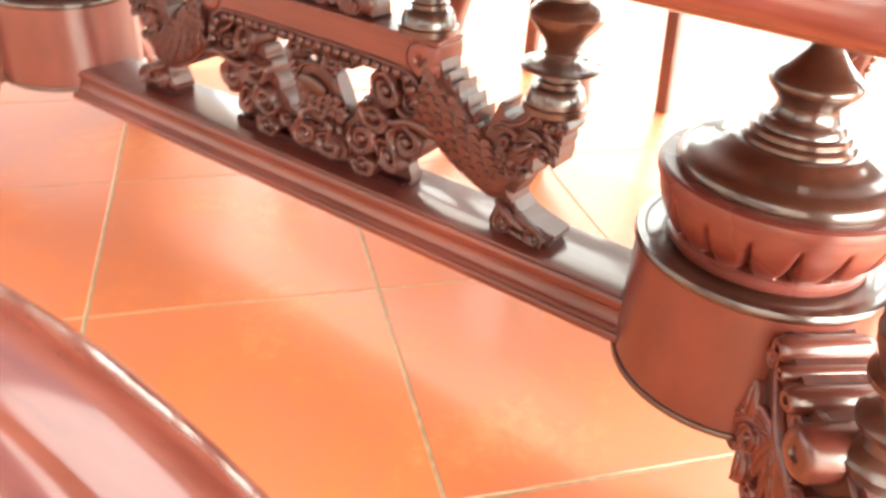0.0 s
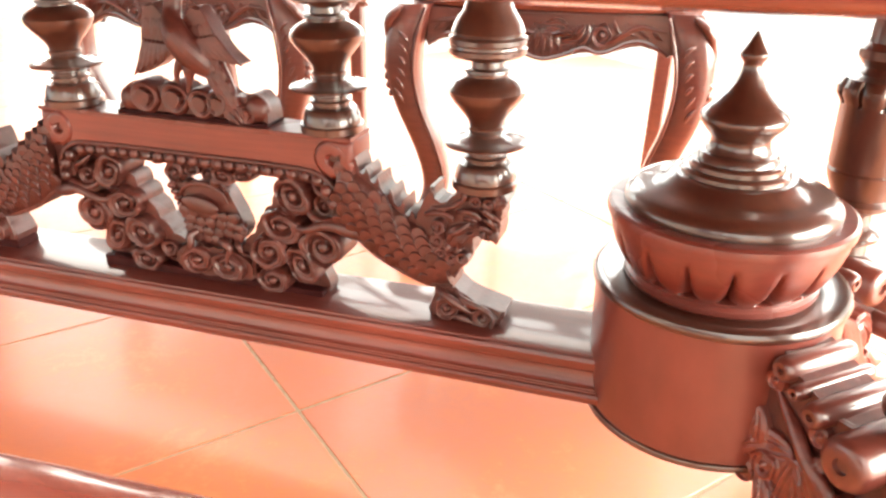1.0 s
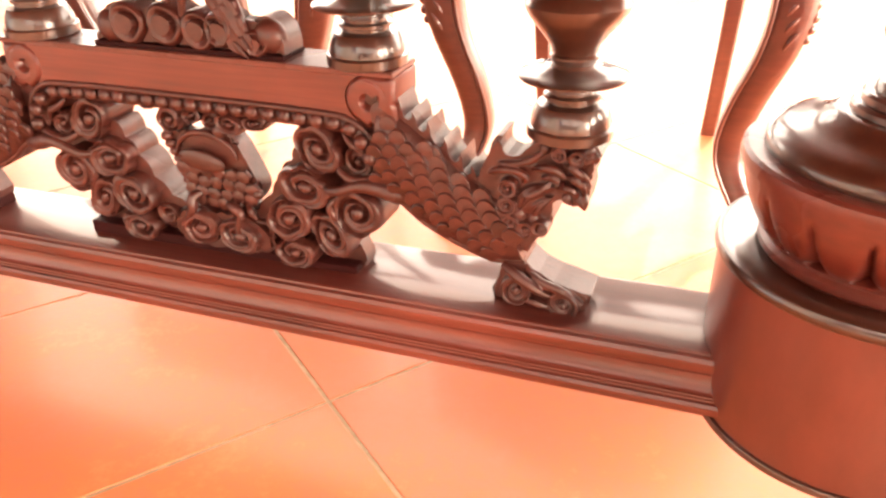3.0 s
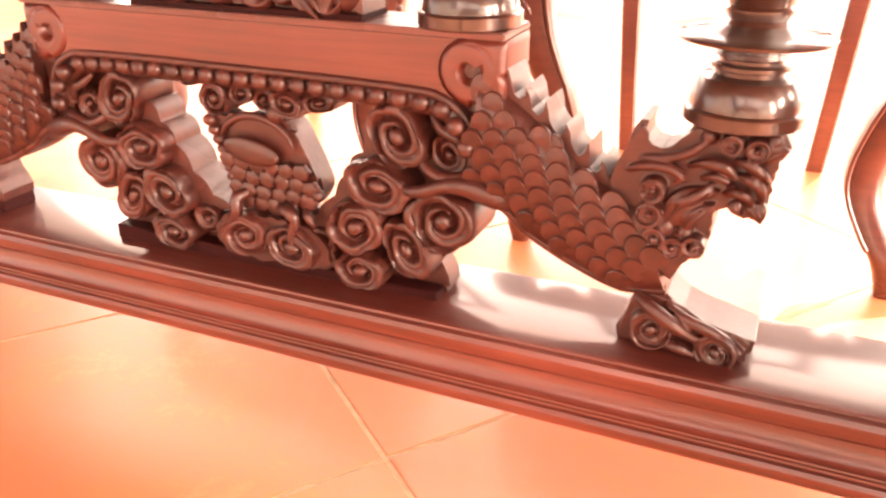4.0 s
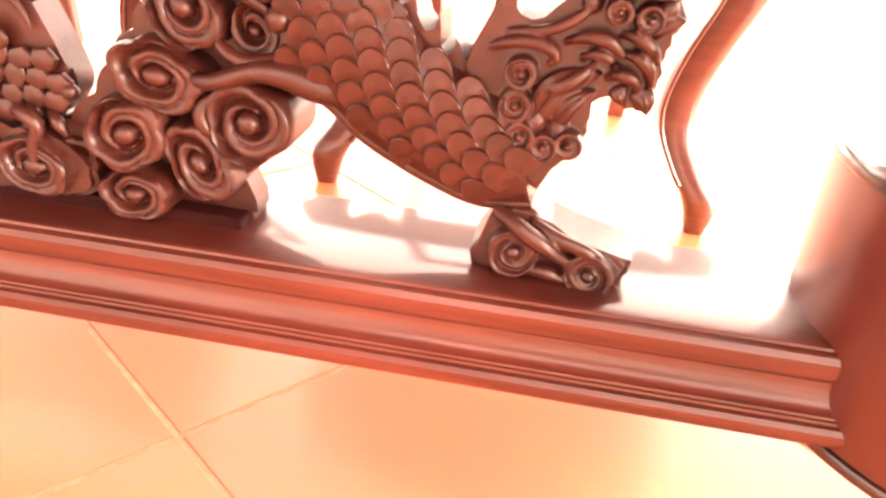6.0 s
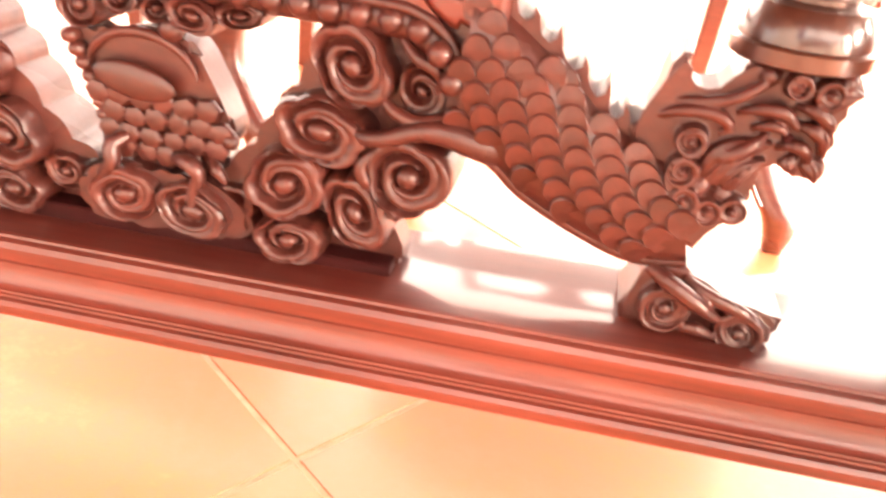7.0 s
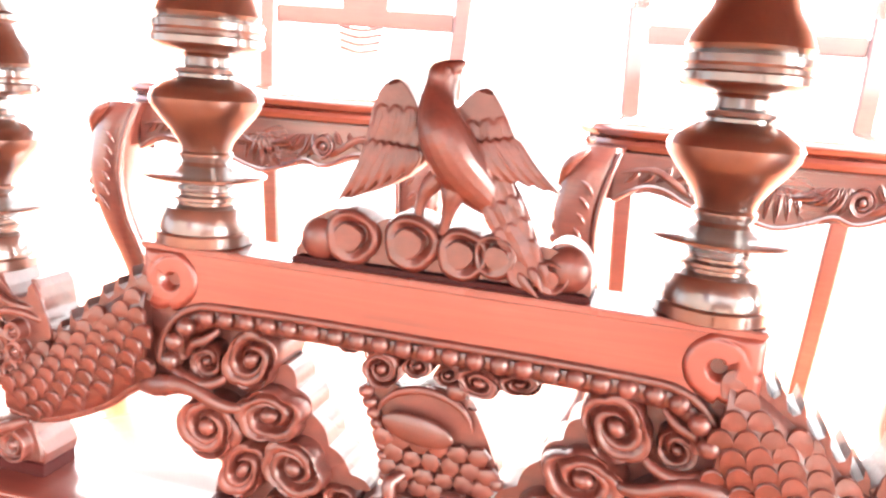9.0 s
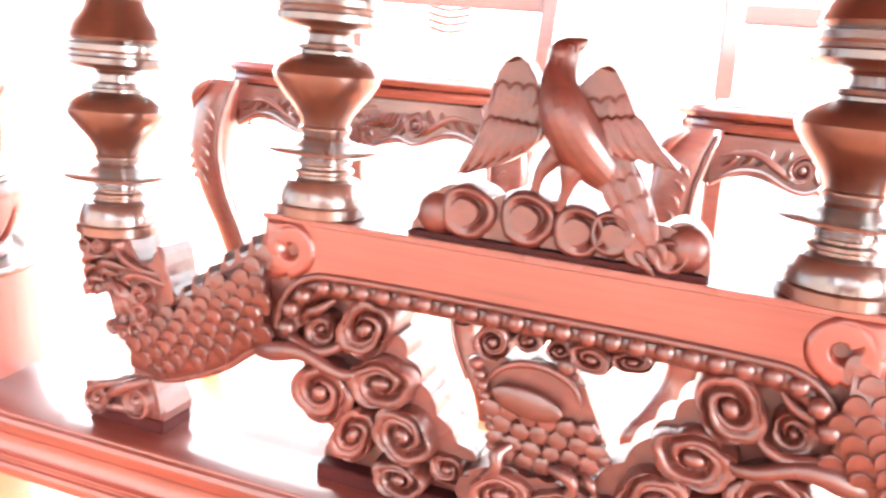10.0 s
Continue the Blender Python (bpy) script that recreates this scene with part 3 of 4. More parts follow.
def dragon(sign):
    back = spline([(0.222, 0.434), (0.242, 0.421), (0.262, 0.407), (0.286, 0.388), (0.306, 0.370), (0.328, 0.359), (0.352, 0.352)], 27)
    belly = spline([(0.218, 0.338), (0.229, 0.334), (0.244, 0.325), (0.264, 0.309), (0.302, 0.291), (0.338, 0.28), (0.371, 0.284)], 27)
    bm = bmesh.new()
    nv = 10
    grid, rear = [], []
    for p, q in zip(back, belly):
        row = []
        for k in range(nv + 1):
            f = k / nv
            c = p + (q - p) * f
            row.append(bm.verts.new((c[0], 0.006 - 0.017 * (1 - (2 * f - 1) ** 2) ** 0.55, c[1])))
        grid.append(row)
        rear.append((bm.verts.new((p[0], 0.044, p[1])), bm.verts.new((q[0], 0.044, q[1]))))
    for i in range(len(grid) - 1):
        for k in range(nv):
            bm.faces.new((grid[i][k], grid[i + 1][k], grid[i + 1][k + 1], grid[i][k + 1]))
        (a0, b0), (a1, b1) = rear[i], rear[i + 1]
        bm.faces.new((a0, a1, grid[i + 1][0], grid[i][0]))
        bm.faces.new((grid[i][nv], grid[i + 1][nv], b1, b0))
        bm.faces.new((a0, b0, b1, a1))
    bm.faces.new([*grid[0], rear[0][1], rear[0][0]])
    bm.faces.new([*grid[-1][::-1], rear[-1][0], rear[-1][1]])
    body = part("carved_dragon_body", mirrored(bm, sign, LEFT), CARVED, table, "curved carved body covered in overlapping scales", smooth=50)
    rim = [(q + (p - q) * 0.045) for p, q in zip(back, belly)]
    part("belly_rim", mirrored(sweep([(q[0], 0.004, q[1]) for q in rim], [0.0045] * 27, 9), sign, LEFT), CARVED, body, "smooth rounded rim along the belly", smooth=70)
    # scales in staggered rows; their free ends point up at the neck and back up the body further down
    mesh = scale_mesh(sign)
    edge = [tuple(p + (q - p) * 0.06) for p, q in zip(back, belly)] + [tuple(q + (p - q) * 0.125) for p, q in zip(back, belly)][::-1]
    run, step = 0.0, 0.0
    for i in range(260):
        u = i / 259 * 26
        k = min(int(u), 25)
        f = u - k
        p, q = back[k] + (back[k + 1] - back[k]) * f, belly[k] + (belly[k + 1] - belly[k]) * f
        c = (p + q) / 2
        way = radians(97 + 40 * (i / 259))
        d = np.array((math.cos(way), math.sin(way)))
        if i:
            run += float(-np.dot(c - before, d))
        before = c
        if run < step * 0.0128 and i:
            continue
        rows = [(c, step)]
        if not i:
            rows = [(c + d * 0.0128 * m, -m) for m in (5, 4, 3, 2, 1, 0)]
        step += 1
        e = np.array((d[1], -d[0]))
        for at in [mid + e * (j + (0.5 if odd % 2 else 0.0)) * 0.0168 for mid, odd in rows for j in range(-9, 10)]:
            if not inside(tuple(at), edge):
                continue
            v = min(range(27), key=lambda m: abs(np.linalg.norm(at - back[m]) + np.linalg.norm(at - belly[m]) - np.linalg.norm(back[m] - belly[m])))
            g = float(np.dot(at - back[v], belly[v] - back[v]) / np.linalg.norm(belly[v] - back[v]) ** 2)
            g = min(0.97, max(0.03, g))
            y = 0.006 - 0.017 * (1 - (2 * g - 1) ** 2) ** 0.55
            lean = 0.7 * (g - 0.5)
            ob = part("scale", mesh, CARVED, body)
            ob.matrix_world = Matrix.Translation((sign * at[0] + (LEFT if sign < 0 else 0), y + 0.0002, at[1])) @ Matrix.Rotation(lean, 4, "X") @ Matrix.Rotation(sign * (math.pi - way), 4, "Y") @ Matrix.Rotation(sign * radians(3.5), 4, "Z")
    # toothed crest along the back
    line = []
    for k in range(0, 23):
        t = (back[min(k + 1, 26)] - back[max(k - 1, 0)])
        t = t / np.linalg.norm(t)
        nrm = np.array((-t[1], t[0]))
        if k % 3 == 0:
            line.append(tuple(back[k] + nrm * 0.002))
            line.append(tuple(back[k] + nrm * 0.007 + t * 0.0015))
            line.append(tuple(back[k] + nrm * (0.0125 + 0.002 * (k % 2)) - t * 0.0025))
            line.append(tuple(back[k] + nrm * 0.0095 + t * 0.004))
            line.append(tuple(back[k] + nrm * 0.005 + t * 0.0085))
        elif k % 3 == 2:
            line.append(tuple(back[k] + nrm * 0.0025))
    lower = [tuple(back[k] - np.array((0.003, 0.006))) for k in range(22, -1, -2)]
    part("crest", mirrored(slab(line + lower, 0.004, 0.044, 0.0), sign, LEFT), CARVED, body, "row of sharp pointed teeth along the back", smooth=30)
    # head block with mane, horn, brow and jaw
    out = [(0.318, 0.366), (0.3265, 0.376), (0.331, 0.386), (0.3325, 0.397), (0.3345, 0.4065), (0.339, 0.4135), (0.3445, 0.4135), (0.3425, 0.406), (0.343, 0.3995), (0.3475, 0.3945), (0.355, 0.3925), (0.3635, 0.395), (0.37, 0.403), (0.3745, 0.4155), (0.43, 0.4165), (0.4365, 0.405), (0.4325, 0.3975), (0.4275, 0.392),
           (0.4295, 0.384), (0.4265, 0.376), (0.428, 0.367), (0.4255, 0.352), (0.419, 0.3525), (0.4145, 0.356), (0.405, 0.3575), (0.3975, 0.3605), (0.3915, 0.3555), (0.3925, 0.345), (0.3955, 0.336), (0.391, 0.3265), (0.383, 0.3205), (0.3795, 0.312), (0.372, 0.296), (0.352, 0.305), (0.335, 0.33)]
    bm = slab(out, 0.0, 0.044, 0.003)
    # the curled mane
    for x, z, r, t in ((0.3535, 0.3675, 0.0092, 0.3), (0.3525, 0.349, 0.0095, 1.2), (0.357, 0.3315, 0.009, 2.0), (0.3715, 0.327, 0.0084, 2.8), (0.3855, 0.33, 0.0084, 3.6), (0.4005, 0.4065, 0.0072, 0.5), (0.4165, 0.4045, 0.0078, 2.5)):
        cloud_scroll(x, z, r, -0.003, 0.012, t, -1, 3, 0.04, 1.05, 0.0095, 1.0, bm)
    # flame-shaped cheek, ear and horn, then brow, snout and beard as flowing ridges
    leaf(bm, (0.366, 0.345), (0.397, 0.3725), 0.02, -0.001, 0.0105, 0.16, 9)
    leaf(bm, (0.377, 0.3425), (0.3955, 0.3625), 0.013, -0.001, 0.0125, 0.12, 8)
    leaf(bm, (0.4185, 0.366), (0.4255, 0.352), 0.013, 0.0, 0.007, 0.1, 8)
    leaf(bm, (0.407, 0.3665), (0.4125, 0.3555), 0.01, 0.0, 0.007, -0.1, 8)
    leaf(bm, (0.418, 0.398), (0.4355, 0.405), 0.012, 0.0, 0.007, 0.1, 8)
    for path, rad in (([(0.33, 0.0, 0.376), (0.346, -0.007, 0.3835), (0.362, -0.009, 0.3845), (0.3715, -0.009, 0.379), (0.367, -0.008, 0.3735)], [0.002, 0.0042, 0.0044, 0.004, 0.002]),
                      ([(0.338, 0.0, 0.3865), (0.352, -0.006, 0.3895), (0.366, -0.007, 0.3925), (0.379, -0.007, 0.4), (0.39, -0.004, 0.412)], [0.002, 0.0035, 0.004, 0.004, 0.002]),
                      ([(0.375, -0.003, 0.3865), (0.3865, -0.01, 0.3915), (0.398, -0.01, 0.3905), (0.4065, -0.008, 0.383)], [0.002, 0.0045, 0.005, 0.0025]),
                      ([(0.384, -0.004, 0.379), (0.394, -0.01, 0.383), (0.402, -0.01, 0.38)], [0.002, 0.004, 0.002]),
                      ([(0.4035, -0.004, 0.394), (0.4125, -0.01, 0.3945), (0.421, -0.009, 0.3885), (0.4255, -0.003, 0.382)], [0.002, 0.0048, 0.0045, 0.002]),
                      ([(0.406, -0.003, 0.384), (0.4145, -0.009, 0.3835), (0.4215, -0.007, 0.3775), (0.4245, -0.003, 0.3675)], [0.002, 0.0045, 0.0042, 0.002]),
                      ([(0.4, -0.003, 0.37), (0.4085, -0.009, 0.3735), (0.416, -0.007, 0.3695), (0.4175, -0.003, 0.361)], [0.002, 0.0045, 0.004, 0.002]),
                      ([(0.362, -0.002, 0.358), (0.374, -0.0095, 0.362), (0.3855, -0.009, 0.37), (0.3925, -0.004, 0.377)], [0.003, 0.0052, 0.0046, 0.002])):
        sweep(spline([(x, y + 0.003, z) for x, y, z in path], 11), [0.85 * float(v[0]) for v in spline([(r,) for r in rad], 11)], 9, 1.0, True, bm)
    for x, z, r in ((0.364, 0.34, 0.0075), (0.378, 0.3375, 0.0065), (0.3855, 0.4085, 0.0055), (0.425, 0.41, 0.0055)):
        ball_into(bm, x, 0.0, z, r, 1.1, 14, 10)
    head = fused(part("carved_dragon_head", mirrored(bm, sign, LEFT), CARVED, table, "carved head block with curled mane and horn", smooth=50), 0.0008)
    part("eye", mirrored(ball_into(bmesh.new(), 0.4035, -0.0035, 0.3765, 0.003, 0.9, 12, 8), sign, LEFT), DARKWOOD, head, "small dark eye", smooth=80)
    # clawed foot, on a dark strip coloured like its reflection in the beam top
    out = [(0.347, 0.286), (0.37, 0.284), (0.384, 0.273), (0.4, 0.267), (0.414, 0.264), (0.427, 0.2605), (0.437, 0.258), (0.4355, 0.2485), (0.43, 0.242), (0.428, 0.2365), (0.338, 0.2365), (0.3355, 0.247), (0.341, 0.258), (0.3465, 0.266), (0.349, 0.275)]
    bm = slab(out, 0.002, 0.046, 0.003)
    for x, z, r, t, hand in ((0.3635, 0.2555, 0.0175, 1.0, 1), (0.4115, 0.2475, 0.0165, 2.4, -1)):
        cloud_scroll(x, z, r, 0.0, 0.01, t, hand, 5, 0.08, 1.0, 0.009, 0.9, bm)
    for path, rad in (([(0.349, -0.001, 0.281), (0.364, -0.009, 0.2755), (0.381, -0.0105, 0.266), (0.396, -0.006, 0.2555)], [0.004, 0.0058, 0.0055, 0.003]),
                      ([(0.372, 0.002, 0.276), (0.39, -0.005, 0.2695), (0.41, -0.004, 0.2625), (0.429, 0.0, 0.2485)], [0.003, 0.0045, 0.0045, 0.003]),
                      ([(0.372, -0.001, 0.242), (0.385, -0.007, 0.2465), (0.398, -0.003, 0.24)], [0.002, 0.0045, 0.002])):
        sweep(spline(path, 9), [float(v[0]) for v in spline([(r,) for r in rad], 9)], 9, 1.0, True, bm)
    foot = fused(part("carved_foot", mirrored(bm, sign, LEFT), CARVED, table, "carved clawed foot with scrolls", smooth=50), 0.0009)
    part("plinth", mirrored(box(0.338, 0.43, 0.003, 0.045, TOP - 0.012, 0.2365, 0.001), sign, LEFT), DARKWOOD, foot, "dark strip standing in for the foot's reflection in the beam")


MIDDLE = 0.0055     # the panel's centre line


def stretcher_panel():
    board = [(-0.224, 0.41), (-0.224, 0.336), (-0.209, 0.326), (-0.209, 0.296), (-0.191, 0.281), (-0.172, 0.266), (-0.182, 0.25), (-0.183, 0.24), (0.187, 0.24), (0.186, 0.25), (0.178, 0.266), (0.197, 0.281), (0.214, 0.297), (0.214, 0.325), (0.228, 0.336), (0.228, 0.41),
             (0.113, 0.41), (0.122, 0.397), (0.133, 0.381), (0.131, 0.367), (0.119, 0.352), (0.109, 0.328), (0.093, 0.3), (0.076, 0.274), (0.02, 0.272), (-0.02, 0.272), (-0.07, 0.274), (-0.087, 0.3), (-0.103, 0.328), (-0.113, 0.352), (-0.125, 0.367), (-0.127, 0.381), (-0.116, 0.397), (-0.106, 0.41)]
    panel = part("panel_board", slab(board, 0.021, 0.043), CARVED, table, "openwork board carved with clouds")
    # added dark strip imitates the board's reflection in the polished beam top
    part("plinth", box(-0.181, 0.182, 0.003, 0.02, TOP - 0.012, 0.2415, 0.001), DARKWOOD, panel, "dark strip standing in for the board's reflection in the beam")
    part("plinth_back", box(-0.183, 0.184, 0.0205, 0.045, TOP - 0.012, 0.2415, 0.001), CARVED, panel, "carved-wood block behind the dark strip")
    # clouds of one half: place, radius, turn, height over width, lobes; the other half mirrors them
    half_clouds = ((0.105, 0.2505, 0.0275, 0.1, 0.74, 5, 0.002), (0.151, 0.279, 0.0315, -1.05, 0.68, 4, 0.004), (0.1035, 0.2925, 0.0315, 0.5, 0.86, 5, 0.0), (0.185, 0.311, 0.0305, -0.5, 0.98, 3, 0.003), (0.127, 0.3335, 0.0345, -0.2, 0.72, 5, 0.001), (0.1455, 0.3775, 0.0315, -0.9, 0.8, 4, 0.003), (0.189, 0.3675, 0.018, -0.8, 0.85, 3, 0.007), (0.064, 0.2685, 0.0175, 0.3, 0.85, 4, 0.007))
    for sign in (-1, 1):
        for k, (x, z, r, t, tall, lobes, back) in enumerate(half_clouds):
            r *= 0.9
            part("cloud_scroll", moved(mirrored(cloud_scroll(x, z, r, 0.005 + back, 0.044, t, 1 if k % 2 else -1, lobes, 0.19, 1.0 if r > 0.02 else 0.85, 0.0135 if r > 0.02 else 0.011, tall), sign), Matrix.Translation((MIDDLE, 0, 0))), CARVED, panel, smooth=60)
        # wavy edge of the pierced opening, cut through the board's depth
        wave = spline([(0.119, 0.376), (0.111, 0.36), (0.099, 0.345), (0.087, 0.325), (0.072, 0.305), (0.055, 0.289), (0.04, 0.281)], 64)
        crest = []
        for m in range(64):
            t = wave[min(m + 1, 63)] - wave[max(m - 1, 0)]
            n = np.array((t[1], -t[0])) / np.linalg.norm(t)
            crest.append(tuple(wave[m] + n * (0.0048 * abs(math.sin(m / 63 * 5 * math.pi)) ** 0.9)))
        part("scalloped_edge", moved(mirrored(slab(crest + [(0.075, 0.275), (0.1, 0.29), (0.125, 0.33), (0.14, 0.37)], 0.009, 0.045), sign), Matrix.Translation((MIDDLE, 0, 0))), CARVED, panel, "scalloped inner edge of the opening", smooth=40)
        # trailing scrolls that run from the clouds into the body beside them
        for path, rad in (([(0.252, 0.01, 0.337), (0.23, 0.0, 0.341), (0.208, -0.006, 0.3475), (0.19, -0.008, 0.346), (0.172, -0.008, 0.3385), (0.157, -0.005, 0.3355), (0.149, -0.001, 0.3375)], [0.01, 0.0105, 0.0085, 0.0065, 0.006, 0.005, 0.002]),
                          ([(0.222, 0.006, 0.3565), (0.203, -0.003, 0.3525), (0.186, -0.004, 0.3505), (0.171, -0.001, 0.356), (0.163, 0.003, 0.366)], [0.006, 0.006, 0.005, 0.004, 0.002]),
                          ([(0.176, 0.002, 0.3975), (0.186, -0.002, 0.389), (0.198, -0.002, 0.383), (0.206, 0.002, 0.37)], [0.002, 0.004, 0.004, 0.002]),
                          ([(0.168, 0.004, 0.297), (0.158, -0.001, 0.304), (0.155, -0.002, 0.316), (0.165, 0.0, 0.3275)], [0.002, 0.0045, 0.0045, 0.002])):
            bm = sweep(spline(path, 14), [float(v[0]) for v in spline([(r,) for r in rad], 14)], 10, 1.0)
            part("tail_scroll", moved(mirrored(bm, sign), Matrix.Translation((MIDDLE, 0, 0))), CARVED, panel, "trailing scroll of a cloud", smooth=60)
    # the low cloud under the shell, and the small clouds that hang from the beads
    low = spline([(-0.049, 0.252), (-0.043, 0.27), (-0.029, 0.281), (-0.008, 0.287), (0.018, 0.282), (0.04, 0.286), (0.062, 0.279), (0.077, 0.266), (0.083, 0.25), (0.068, 0.24), (0.046, 0.2425), (0.026, 0.237), (0.004, 0.2425), (-0.018, 0.239), (-0.036, 0.2415)], 48, True)
    part("low_cloud", slab([tuple(q) for q in low], -0.001, 0.044, 0.004), CARVED, panel, "wide low cloud")
    for x, z, r, t, hand, tall, front in ((-0.0075, 0.2645, 0.0265, 0.2, 1, 0.74, -0.001), (0.043, 0.2615, 0.0265, -0.2, -1, 0.76, -0.001), (-0.029, 0.3895, 0.0155, 0.3, 1, 0.95, 0.007), (0.049, 0.393, 0.017, -0.2, -1, 0.66, 0.005), (0.079, 0.3965, 0.0165, 0.1, 1, 0.5, 0.008), (0.0, 0.3965, 0.0125, 0.4, -1, 0.75, 0.009), (0.024, 0.394, 0.0115, 0.4, 1, 0.75, 0.009), (-0.0565, 0.405, 0.011, 0.0, 1, 0.7, 0.01)):
        part("cloud_scroll", cloud_scroll(x, z, r, front, 0.042, t, hand, 5, 0.13, 1.15, 0.0095, tall), CARVED, panel, smooth=60)
    # the domed shell between the clouds, one plain carving
    out = spline([(-0.047, 0.3665), (-0.035, 0.357), (-0.0305, 0.3455), (-0.029, 0.331), (-0.0235, 0.313), (-0.018, 0.295), (0.002, 0.283), (0.028, 0.281), (0.053, 0.293), (0.067, 0.313), (0.0615, 0.333), (0.0525, 0.352), (0.043, 0.369), (0.028, 0.378), (0.006, 0.379), (-0.018, 0.3695), (-0.032, 0.372), (-0.043, 0.375)], 60, True)
    shell = part("carved_shell", slab([tuple(q) for q in out], 0.011, 0.036, 0.005), CARVED, table, "domed carved shell with small rounded plates", smooth=50)
    brow = [(0.0065 + 0.0385 * math.cos(a), 0.0075, 0.3475 + 0.0285 * math.sin(a)) for a in [radians(2 + 176 * k / 22) for k in range(23)]]
    part("dome_rim", sweep(brow, [0.001 + 0.0028 * math.sin(math.pi * k / 22) for k in range(23)], 9, 1.0), CARVED, shell, "thin rim over the hollow of the shell", smooth=70)
    part("oval_plate", ball_into(bmesh.new(), 0.003, 0.0025, 0.3445, 0.0295, 0.15, 40, 20, 1.0, 0.42, radians(8)), CARVED, shell, "smooth oval plate", smooth=80)
    rng = random.Random(5)
    hexagon = [(0.0097, 0.0), (0.0097, 0.0018), (0.0086, 0.0034), (0.0055, 0.0044)]
    for row in range(4):
        for c in range(7):
            x = -0.026 + 0.0155 * c + (0.0077 if row % 2 else 0) + 0.003 * row
            z = 0.3325 - 0.0128 * row - 0.0005 * c
            if inside((x, z), [tuple(q) for q in out]) and z > 0.286:
                part("shell_plate", moved(lathe(hexagon, 6), Matrix.Translation((x + rng.uniform(-0.001, 0.001), 0.0075, z + rng.uniform(-0.001, 0.001))) @ Matrix.Rotation(rng.uniform(-0.3, 0.3), 4, "Y") @ Matrix.Rotation(radians(90), 4, "X") @ Matrix.Diagonal((rng.uniform(0.92, 1.02), rng.uniform(0.82, 0.94), rng.uniform(0.8, 1.3), 1))), CARVED, shell, smooth=28)
    for k in range(9):
        f = k / 8
        x, z = -0.043 + 0.02 * f + 0.004 * math.sin(3 * f), 0.367 - 0.068 * f
        part("edge_knob", ball_into(bmesh.new(), x, 0.009, z, 0.0068 - 0.0012 * f, 1.1, 10, 7, 1.0, 0.85), CARVED, shell, smooth=60)
    for x, z, r in ((0.031, 0.3815, 0.0085), (0.068, 0.312, 0.006)):
        part("knob", ball_into(bmesh.new(), x, 0.006, z, r, 0.9, 12, 8), CARVED, shell, smooth=80)
    for pts, rad in (([(-0.006, 0.004, 0.305), (-0.0145, -0.004, 0.3), (-0.013, -0.007, 0.2885), (-0.021, -0.006, 0.279), (-0.027, -0.003, 0.276)], [0.004, 0.0062, 0.0055, 0.0045, 0.002]),
                     ([(0.028, 0.003, 0.2945), (0.042, -0.005, 0.2965), (0.0495, -0.006, 0.289), (0.0445, -0.006, 0.277), (0.0435, -0.007, 0.2655)], [0.004, 0.0062, 0.005, 0.0045, 0.003]),
                     ([(0.054, 0.004, 0.297), (0.061, -0.001, 0.292), (0.066, 0.0, 0.284)], [0.003, 0.0045, 0.002])):
        part("limb", sweep(spline(pts, 10), [float(v[0]) for v in spline([(r,) for r in rad], 10)], 9, 1.0), CARVED, shell, "small bent limb", smooth=70)
    # the plain rail above; each end is cut back round a scroll with a drilled eye
    eye = (0.2125, 0.4355)
    notch = [(eye[0] + 0.024 * math.cos(radians(a)), eye[1] + 0.024 * math.sin(radians(a))) for a in range(110, 252, 8)]
    right = [(0.2, 0.4595)] + notch + [(0.199, 0.4135), (0.19, 0.4175), (0.175, 0.4205)]
    rail = part("rail", slab(right + [(-x, z) for x, z in right[::-1]], -0.002, 0.05, 0.0012), STREAKED, table, "plain flat rail board")
    part("rail_core", box(-0.236, 0.236, 0.0035, 0.0495, 0.4035, 0.46, 0.001), CARVED, rail, "core of the rail behind the end scrolls")
    part("lip", box(-0.2405, 0.2405, -0.0045, 0.0525, 0.4592, 0.4645, 0.0012), ROSEWOOD, rail, "thin top lip")

    def reach(th):
        c, z = math.cos(th), math.sin(th)
        out = 0.0238
        if c > 0.02:
            out = min(0.0285 / c, 0.0232 / max(z, 1e-4) if z > 0 else 9.0)
            if z < 0:
                out = min(out, 0.0238 + 0.0125 * math.sin(min(math.pi, 2.2 * -th if th < 0 else 2.2 * (2 * math.pi - th))))
        elif z > 0:
            out = min(out, 0.0232 / max(z, 1e-4))
        elif c > -0.5:
            out = 0.0238 + 0.008 * (c + 0.5)
        return out

    def face(q, rho, th):
        wound = ((th - 0.5) / (2 * math.pi)) % 1.0
        hole = max(0.0, 1 - max(0.0, rho - 0.0034 - 0.002 * wound) / (0.002 + 0.0062 * wound))
        wind = math.exp(-((rho - 0.0198) / 0.0011) ** 2) * max(0.0, math.sin(min(math.pi, max(0.0, (th - 0.1) * 1.7))))
        fall = max(0.0, q - 0.8) / 0.2
        return 0.0024 - 0.0105 * hole ** 1.4 - 0.0016 * wind - 0.0032 * fall ** 2 - 0.003 * max(0.0, rho - 0.02) / 0.016

    for sign in (-1, 1):
        part("eye_scroll", mirrored(boss(eye[0], eye[1], reach, face, -0.0015, 0.05, 72, 36), sign), ROSEWOOD, rail, "rounded scroll with a drilled eye", smooth=50)
    # bead moulding under the rail
    line = spline([(-0.2125, 0.368), (-0.2105, 0.3815), (-0.2035, 0.394), (-0.191, 0.4035), (-0.174, 0.4085), (-0.1, 0.4105), (0.0, 0.4105), (0.1, 0.4105), (0.174, 0.4085), (0.191, 0.4035), (0.2035, 0.394), (0.2105, 0.3815), (0.2125, 0.368)], 400)
